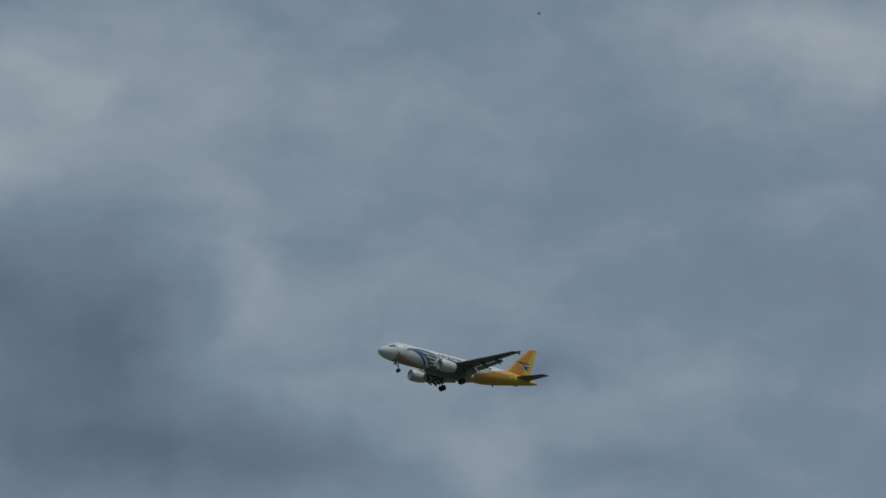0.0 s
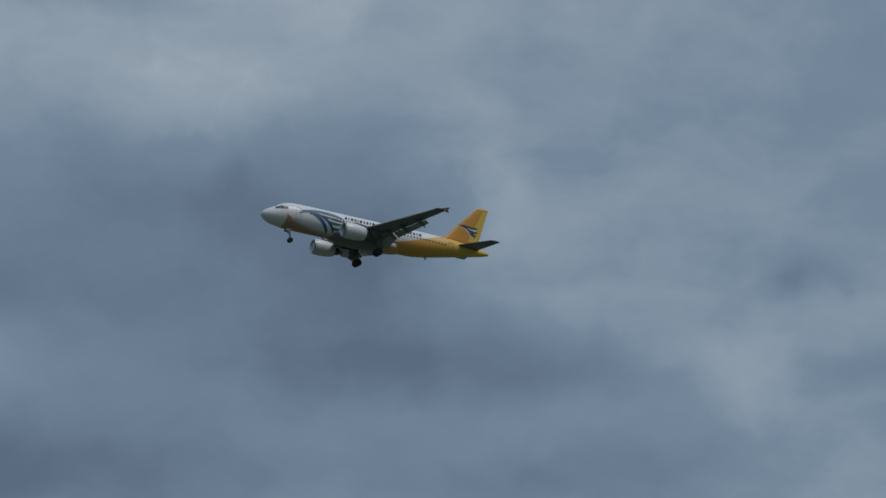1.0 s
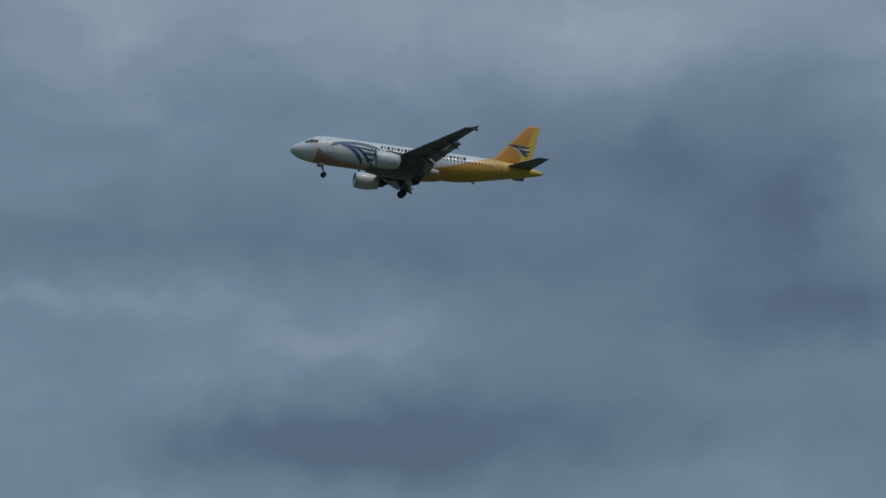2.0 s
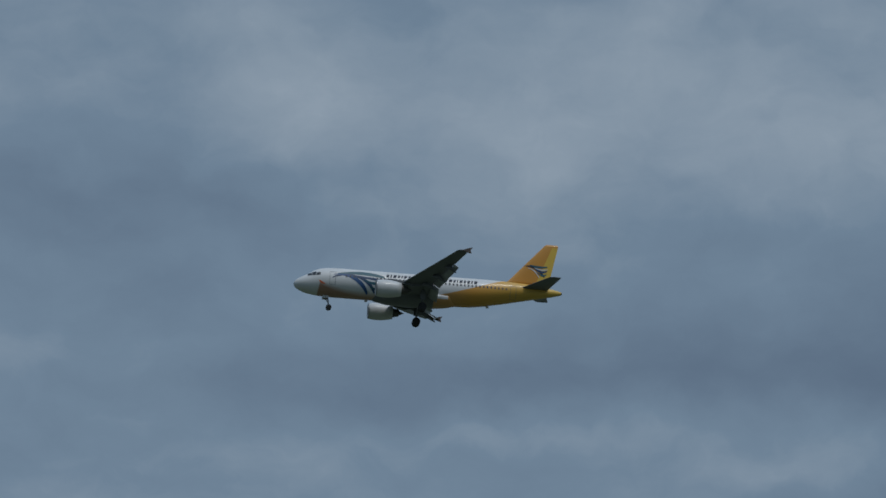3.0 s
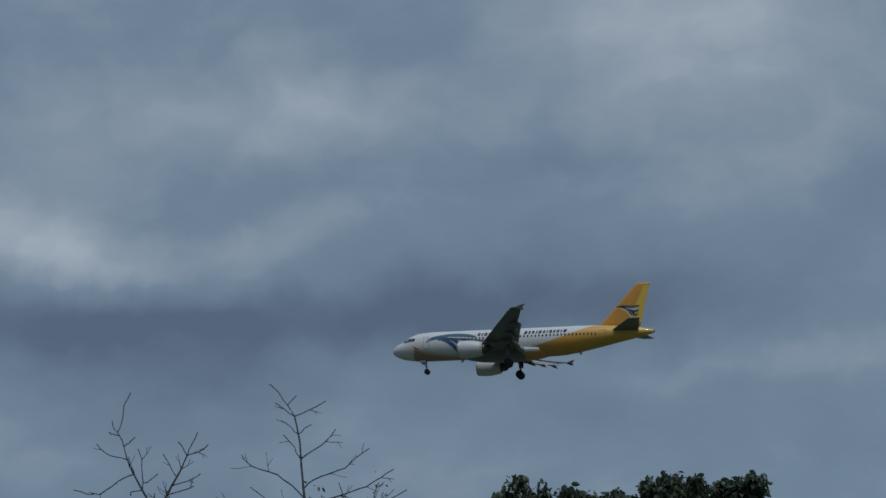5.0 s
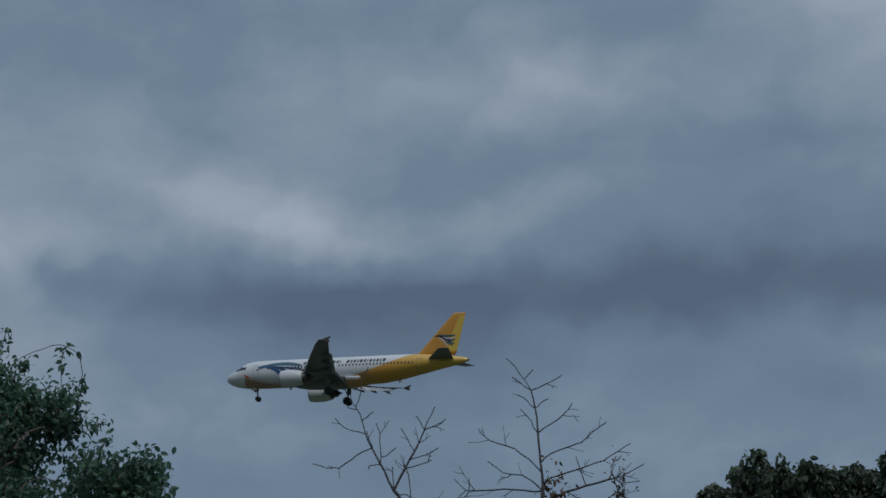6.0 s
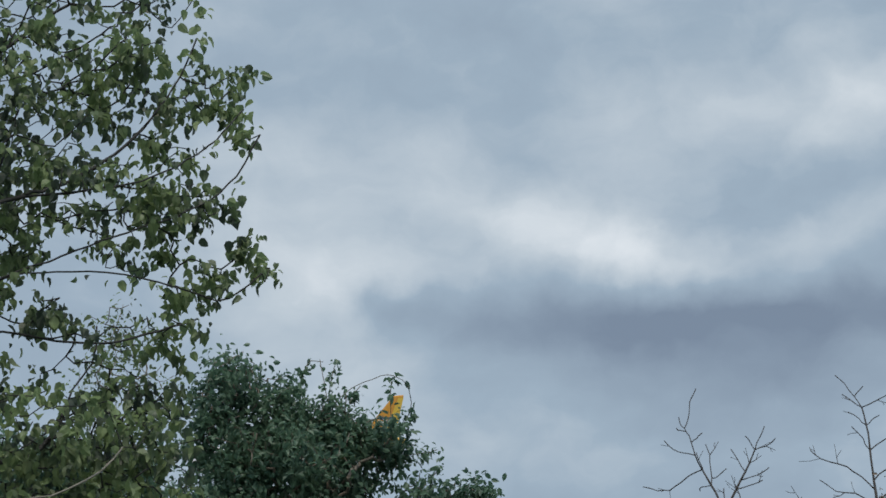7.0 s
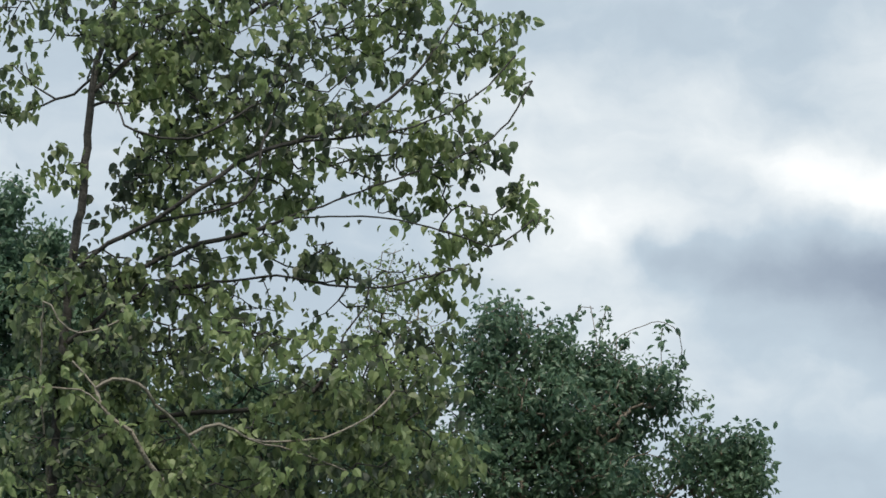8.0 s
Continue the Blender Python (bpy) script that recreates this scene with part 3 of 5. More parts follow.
def tail(plane):
    def fin_half(s, z):
        """Half the fin's thickness at s behind the nose and height z."""
        f = (z - 2.2) / 5.4
        le, ch = 30.0 + 4.85 * f, 5.75 - 3.7 * f
        x = min(0.98, max(0.02, (s - le) / ch))
        return 5 * 0.1 * (0.2969 * math.sqrt(x) - 0.126 * x - 0.3516 * x * x + 0.2843 * x ** 3 - 0.1036 * x ** 4) * ch

    def fin_ring(z, le, ch, th, grow=1.0):
        return [(17 - le - x, h * grow, z) for x, h in [(x, h - 0.02 * ch * math.sin(math.pi * min(1, x / ch))) for x, h in foil(ch, th)]]
    rings = [fin_ring(1.7, 29.0, 6.6, 0.09), fin_ring(2.2, 30.0, 5.75, 0.1), fin_ring(5.0, 32.51, 3.83, 0.1), fin_ring(7.72, 34.95, 1.98, 0.09), fin_ring(7.95, 35.25, 1.62, 0.05)]
    fin = part("tail_fin", loft(rings), AMBER, plane, "tall amber tail fin with a blue emblem")
    rings = []
    for z in (2.3, 4.0, 5.7, 7.55):
        f = (z - 2.2) / 5.4
        front, end = 34.0 + 0.4 * (z - 2.3), 30.0 + 4.85 * f + 5.75 - 3.7 * f
        h = fin_half(front, z) + 0.008
        rings.append([(17 - front, h, z), (17 - front, -h, z), (17 - end - 0.02, -0.02, z), (17 - end - 0.02, 0.02, z)])
    part("rudder", loft(rings), YELLOW, fin, "yellow rudder", smooth=False)
    # emblem: curved strokes
    strokes = ((INK, (32.2, 4.55), (34.1, 4.75), (35.1, 3.1), 0.3, 0.55), (WHITE, (32.7, 4.3), (33.8, 4.15), (34.4, 2.9), 0.1, 0.34),
               (TEAL, (33.0, 4.75), (34.4, 4.35), (35.5, 4.65), 0.26, 0.34), (WHITE, (33.6, 4.4), (34.6, 3.95), (35.55, 4.3), 0.16, 0.16),
               (NAVY, (33.7, 4.2), (34.7, 3.55), (35.5, 4.05), 0.28, 0.3), (TEAL, (34.0, 3.75), (34.9, 3.05), (35.4, 3.55), 0.26, 0.3))
    for i, (mat, p0, p1, p2, w0, w1) in enumerate(strokes):
        bm = bmesh.new()
        last = None
        for j in range(13):
            t = j / 12
            s = (1 - t) ** 2 * p0[0] + 2 * t * (1 - t) * p1[0] + t * t * p2[0]
            z = (1 - t) ** 2 * p0[1] + 2 * t * (1 - t) * p1[1] + t * t * p2[1]
            w = (w0 + (w1 - w0) * t) * math.sin(math.pi * (0.05 + 0.85 * t)) ** 0.6
            y = fin_half(s, z) + 0.012 + 0.004 * i
            row = [bm.verts.new((17 - s, y, z - w / 2)), bm.verts.new((17 - s, y, z + w / 2))]
            if last:
                bm.faces.new((last[0], last[1], row[1], row[0]))
            last = row
        part("emblem_stroke", bm, mat, fin, smooth=False)
    for side in (1, -1):
        rings = []
        for y, le, ch, z, th in ((0.4, 31.4, 4.1, 1.0, 0.1), (1.2, 31.85, 3.75, 1.05, 0.1), (6.1, 34.95, 1.65, 1.34, 0.09), (6.25, 35.2, 1.35, 1.35, 0.06)):
            rings.append([(17 - le - x, side * y, z + h) for x, h in foil(ch, th)])
        part("tailplane", loft(rings), SHADED_GREY, plane, "grey horizontal tailplane")
    part("tail_exhaust", revolve([(0, 0.2), (-0.12, 0.18), (-0.12, 0.02)], (-20.53, 0, 0.9), 16), DARKMETAL, plane, "dark exhaust at the tail's end")


def wheel(name, c, r, w, parent):
    prof = [(-w / 2, r * 0.55), (-w / 2, r * 0.86), (-w * 0.36, r * 0.97), (0, r), (w * 0.36, r * 0.97), (w / 2, r * 0.86), (w / 2, r * 0.55)]
    t = part(name, revolve(prof, c, 24, axis="Y"), RUBBER, parent, "black rubber tyre")
    part("rim", revolve([(-w * 0.42, 0.04), (-w * 0.42, r * 0.56), (w * 0.42, r * 0.56), (w * 0.42, 0.04)], c, 20, axis="Y"), STEEL, t, "grey metal rim")
    return t


def gear(plane):
    x = 17 - 5.07
    bm = rod((x + 0.25, 0, -1.8), (x, 0, -3.55), 0.1)
    rod((x + 1.15, 0, -1.9), (x + 0.08, 0, -2.9), 0.05, bm=bm)
    rod((x, -0.3, -3.6), (x, 0.3, -3.6), 0.06, bm=bm)
    g = part("nose_gear", bm, SHADED_GREY, plane, "lowered nose landing gear")
    for y in (-0.25, 0.25):
        wheel("nose_wheel", (x, y, -3.6), 0.39, 0.22, g)
    for y in (-0.5, 0.5):
        part("nose_gear_door", box((x + 0.55, y, -2.2), (0.8, 0.04, 0.35), bevel=0.015), WHITE, g, "small open white gear door", smooth=False)
    part("taxi_light", revolve([(0, 0.02), (0.03, 0.11), (-0.1, 0.09), (-0.12, 0.02)], (x + 0.12, 0, -2.75), 12), STEEL, g)
    for side in (1, -1):
        x = 17 - 17.71
        y = side * 3.8
        bm = rod((x, y + side * 0.25, -1.1), (x, y, -3.65), 0.14)
        rod((x, y - side * 1.9, -1.9), (x, y - side * 0.05, -2.8), 0.07, bm=bm)
        rod((x + 0.28, y, -3.0), (x + 0.05, y, -3.6), 0.05, bm=bm)
        rod((x, y - 0.55, -3.7), (x, y + 0.55, -3.7), 0.09, bm=bm)
        g = part("main_gear", bm, SHADED_GREY, plane, "lowered main landing gear with two wheels")
        for o in (-0.46, 0.46):
            wheel("main_wheel", (x, y + o, -3.7), 0.58, 0.42, g)
        part("leg_door", box((x, y + side * 0.42, -2.0), (0.7, 0.06, 1.3), bevel=0.02), SHADED_GREY, g, "grey leg door", smooth=False)


def airliner():
    plane = new("airliner")
    tagged(plane, "twin-engine airliner in white and yellow with wheels lowered, flying", "airplane")
    fuselage(plane)
    for side in (1, -1):
        wing(plane, side)
        engine(plane, side)
    tail(plane)
    gear(plane)
    for s, z in ((27.2, -1.72), (10.2, -2.12)):
        part("blade_antenna", box((17 - s, 0, z - 0.12), (0.4, 0.04, 0.36), turn=Matrix.Rotation(0.3, 3, "Y"), bevel=0.012), WHITE, plane, smooth=False)
    return plane


AIRLINER = airliner()


# ---- trees ----
def site(bearing, distance):
    """A place on the ground: degrees to the left of +y, and metres from the viewer's spot."""
    a = radians(bearing)
    return Matrix.Translation((-distance * math.sin(a), distance * math.cos(a), 0)) @ Matrix.Rotation(a, 4, "Z")


class Skeleton:
    """Branches as nodes with parents; thickness follows from what each node carries."""

    def __init__(self, rng):
        self.pos, self.up, self.limb, self.rng, self.now = [], [], [], rng, 0

    def path(self, pts, start=None, wobble=0.0):
        k = start
        for p in pts:
            p = np.array(p, float)
            if wobble:
                p = p + self.rng.normal(0, wobble, 3)
            self.pos.append(p)
            self.limb.append(self.now)
            self.up.append(-1 if k is None else k)
            k = len(self.pos) - 1
        return k

    def bend(self, pts, k):
        """A smooth limb through the points, from node k."""
        pts = [np.array(p, float) for p in pts]
        if k is not None:
            pts = [self.pos[k]] + pts
        q = [2 * pts[0] - pts[1]] + pts + [2 * pts[-1] - pts[-2]]
        dense = [] if k is not None else [pts[0]]
        for a, b, c, d in zip(q, q[1:], q[2:], q[3:]):
            m = max(2, int(np.linalg.norm(c - b) / 0.12))
            for i in range(1, m + 1):
                t = i / m
                dense.append(0.5 * (2 * b + (c - a) * t + (2 * a - 5 * b + 4 * c - d) * t * t + (3 * b - a - 3 * c + d) * t ** 3))
        self.path(dense, k, 0.006)
        self.now += 1

    def reach(self, target, steps=5, sag=0.12, lower=0.35):
        """A curved branch from the nearest fitting node to the target."""
        P = np.array(self.pos)
        d = P - target
        cost = np.linalg.norm(d, axis=1) + lower * np.maximum(0, d[:, 2]) * 2.5
        cost[P[:, 2] < target[2] * 0.35] += 3
        k = int(np.argmin(cost))
        a = P[k]
        span = np.linalg.norm(target - a)
        n = max(2, min(steps, int(span / 0.16)))
        side = self.rng.normal(0, 1, 3) * span * 0.07
        for i in range(1, n + 1):
            f = i / n
            p = a + (target - a) * f + side * math.sin(math.pi * f) + np.array([0, 0, -sag * span * math.sin(math.pi * f)])
            self.pos.append(p + self.rng.normal(0, 0.012, 3) * (i < n))
            self.limb.append(-1)
            self.up.append(k)
            k = len(self.pos) - 1
        return k

    def radii(self, tip, power=2.3, cap=0.3):
        n = len(self.pos)
        acc = np.zeros(n)
        kids = np.zeros(n, int)
        for u in self.up:
            if u >= 0:
                kids[u] += 1
        for i in range(n - 1, -1, -1):
            if not kids[i]:
                acc[i] += tip ** power
            if self.up[i] >= 0:
                acc[self.up[i]] += acc[i] * 1.004
        return np.minimum(acc ** (1 / power), cap)

    def parts(self, r, mat, thing, pale=None, after=99):
        """The trunk and every large limb as a mesh of its own, and the fine twigs as one."""
        for k in range(max(self.limb) + 1):
            ob = new("trunk" if k == 0 else "limb", self.mesh("trunk" if k == 0 else "limb", r, pale if k >= after else mat, k))
            ob.parent = thing
        ob = new("twig_mass", self.mesh("twig_mass", r, mat, -1))
        ob.parent = thing
        tagged(ob, kind="stuff")

    def mesh(self, name, r, mat, which, sides=7):
        V, F = [], []
        for i, u in enumerate(self.up):
            if u < 0 or self.limb[i] != which:
                continue
            a, b = self.pos[u], self.pos[i]
            d = b - a
            l = np.linalg.norm(d)
            if l < 1e-4:
                continue
            d = d / l
            w = np.cross(d, (0.3, 0.8, 0.52))
            w /= np.linalg.norm(w)
            v = np.cross(d, w)
            ra, rb = min(r[u], r[i] * 1.25), r[i]
            m = sides if ra > 0.02 else 4
            base = len(V)
            for c, rr, e in ((a - d * ra * 0.3, ra, 0), (b, rb, 0)):
                for k in range(m):
                    t = 2 * math.pi * k / m
                    V.append(tuple(c + (w * math.cos(t) + v * math.sin(t)) * rr))
            for k in range(m):
                F.append((base + k, base + (k + 1) % m, base + m + (k + 1) % m, base + m + k))
            F.append(tuple(base + m + k for k in range(m)))
        me = bpy.data.meshes.new(name)
        me.from_pydata(V, [], F)
        me.materials.append(mat)
        me.polygons.foreach_set("use_smooth", [True] * len(me.polygons))
        return me


def leaf_shape(kind):
    """One leaf of unit length along x, folded a little along its midrib: vertices and faces."""
    if kind == "heart":
        v = [(0, 0, 0), (0.08, 0.27, 0.14), (0.36, 0.36, 0.2), (0.72, 0.2, 0.06), (0.98, 0.02, -0.22), (0.72, -0.22, 0.04), (0.36, -0.38, 0.15), (0.06, -0.26, 0.12), (0.42, 0, 0.0)]
        f = [(8, 0, 1, 2), (8, 2, 3, 4), (8, 4, 5, 6), (8, 6, 7, 0)]
    else:
        v = [(0, 0, 0), (0.28, 0.25, 0.1), (0.65, 0.23, 0.07), (1, 0, -0.15), (0.65, -0.24, 0.05), (0.28, -0.25, 0.09), (0.5, 0, -0.02)]
        f = [(6, 0, 1), (6, 1, 2), (6, 2, 3), (6, 3, 4), (6, 4, 5), (6, 5, 0)]
    return np.array(v), f


def leaf_turns(rng, n, droop):
    """Rotation matrices for n leaves: any compass way, tips hanging by about droop radians."""
    yaw = rng.uniform(0, 2 * math.pi, n)
    pit = rng.normal(droop, 0.55, n)
    rol = rng.normal(0, 0.85, n)
    R = np.zeros((n, 3, 3))
    cy, sy, cp, sp, cr, sr = np.cos(yaw), np.sin(yaw), np.cos(pit), np.sin(pit), np.cos(rol), np.sin(rol)
    R[:, 0, 0], R[:, 1, 0], R[:, 2, 0] = cy * cp, sy * cp, -sp
    R[:, 0, 1], R[:, 1, 1], R[:, 2, 1] = cy * sp * sr - sy * cr, sy * sp * sr + cy * cr, cp * sr
    R[:, 0, 2], R[:, 1, 2], R[:, 2, 2] = cy * sp * cr + sy * sr, sy * sp * cr - cy * sr, cp * cr
    return R


def leaf_mesh(name, kind, spots, size, droop, rng, mat):
    v, f = leaf_shape(kind)
    n = len(spots)
    R = leaf_turns(rng, n, droop)
    sc = size * rng.uniform(0.45, 1.3, n)
    V = np.einsum("nij,kj->nki", R, v) * sc[:, None, None] + spots[:, None, :]
    F = [tuple(i * len(v) + k for k in q) for i in range(n) for q in f]
    me = bpy.data.meshes.new(name)
    me.from_pydata(V.reshape(-1, 3).tolist(), [], F)
    me.materials.append(mat)
    return me


def in_crown(rng, lobes, n, hollow=0.35, thick=None, fray=0.35):
    """n places in a union of ellipsoids (right, depth, up, three half widths), thinner in the middle, with a frayed edge."""
    vol = np.array([(l[3] * l[4] * l[5]) ** 0.8 for l in lobes])
    if thick:
        # even over the crown's face, thicker below a height
        vol = np.array([l[3] * l[5] * (1.45 if l[2] < thick else 1.0) for l in lobes])
    pick = rng.choice(len(lobes), n, p=vol / vol.sum())
    d = rng.normal(0, 1, (n, 3))
    d /= np.linalg.norm(d, axis=1)[:, None]
    r = (hollow ** 3 + (1 - hollow ** 3) * rng.uniform(0, 1, n)) ** (1 / 3) * (1 + fray * rng.uniform(0, 1, n) ** 4)
    L = np.array(lobes)[pick]
    return L[:, :3] + d * r[:, None] * L[:, 3:]


def tree(label, at, seed, lobes, limbs, twigs, leaves, size, kind, droop, bark, leafmat, tip=0.006, spread=0.16, singles=0, category="tree", cap=0.3, out=1.9, clump=1.0, rosette=False, strayed=1.0, strays=(), after=99, thick=None, fray=0.35, tufts=(), group=""):
    """A tree on the ground: limbs by hand, twigs that grow into the crown's lobes, leaves round the twigs' ends."""
    rng = np.random.default_rng(seed)
    sk = Skeleton(rng)
    for start, pts in limbs:
        k = None
        if start:
            P = np.array(sk.pos)
            k = int(np.argmin(np.linalg.norm(P - np.array(pts[0]), axis=1)))
            pts = pts[1:]
        sk.bend(pts, k)
    spots = in_crown(rng, lobes, twigs, thick=thick, fray=fray)
    root = np.array(limbs[0][1][-1])
    for p in spots[np.argsort(np.linalg.norm(spots - root, axis=1))]:
        sk.reach(p)
    # tufts that stand out on the crown's edge, each on a twig of its own
    tuft_nodes = [sk.reach(np.array([x, 0.0, h]), steps=7, sag=0.2) for x, h in tufts]
    early = sk.now
    for pts in strays:
        P = np.array(sk.pos)
        sk.bend(pts, int(np.argmin(np.linalg.norm(P - np.array(pts[0]), axis=1))))
    thing = new("tree")
    thing.matrix_basis = at
    tagged(thing, label, category, group)
    r = sk.radii(tip, cap=cap)
    r = np.where(np.array(sk.limb) >= 0, np.maximum(r, tip * 1.7), r)
    r = np.where(np.array(sk.limb) >= early, np.minimum(r, tip * 0.9), r)
    if rosette:
        # limbs stay slender beside the trunk
        which = np.array(sk.limb)
        taper = np.interp([p[2] for p in sk.pos], (0, 7, 10, 11), (1.6, 1.0, 0.75, 0.5))
        r = np.where(which == 0, r * taper, np.minimum(r, np.where(which > 0, cap * 0.45, cap * 0.17)))
    sk.parts(r, bark, thing, PALEBARK, after)
    # leaves sit round the outer nodes of the twigs
    thin = [i for i in range(len(sk.pos)) if r[i] < tip * out]
    weight = rng.uniform(0.05, 1, len(thin)) ** clump * np.array([strayed if sk.limb[i] >= early else 1.0 for i in thin])
    if rosette:
        # leaves hang in tufts from the ends of the twigs
        kids = set(sk.up)
        weight = weight * np.array([1.0 if i not in kids or sk.limb[i] >= early else 0.12 for i in thin])
    chosen = rng.choice(thin, leaves, p=weight / weight.sum())
    base = np.array(sk.pos)[chosen]
    near = np.array([0.4 if sk.limb[i] >= early else 1.0 for i in chosen])[:, None]
    where = base + (rng.normal(0, spread / 2, (leaves, 3)) - np.array([0, 0, spread * 0.3])) * near
    if tufts:
        centre = np.repeat(np.array(sk.pos)[tuft_nodes], 10, axis=0)
        where = np.concatenate([where, centre + rng.normal(0, 0.05, centre.shape) - np.array([0, 0, 0.03])])
    if singles:
        # the leaves nearest the viewer stand singly
        order = np.argsort(where[:, 1])
        near, where = where[order[:singles]], where[order[singles:]]
        v, f = leaf_shape(kind)
        me = bpy.data.meshes.new("leaf")
        me.from_pydata((v * size).tolist(), [], f)
        me.materials.append(leafmat)
        for p, R in zip(near, leaf_turns(rng, len(near), droop)):
            ob = new("leaf", me)
            ob.parent = thing
            q = Matrix([list(row) for row in R]).to_4x4()
            ob.matrix_basis = Matrix.Translation(p) @ q
    lv = new("foliage", leaf_mesh("foliage", kind, where, size, droop, rng, leafmat))
    lv.parent = thing
    tagged(lv, kind="stuff")
    return thing


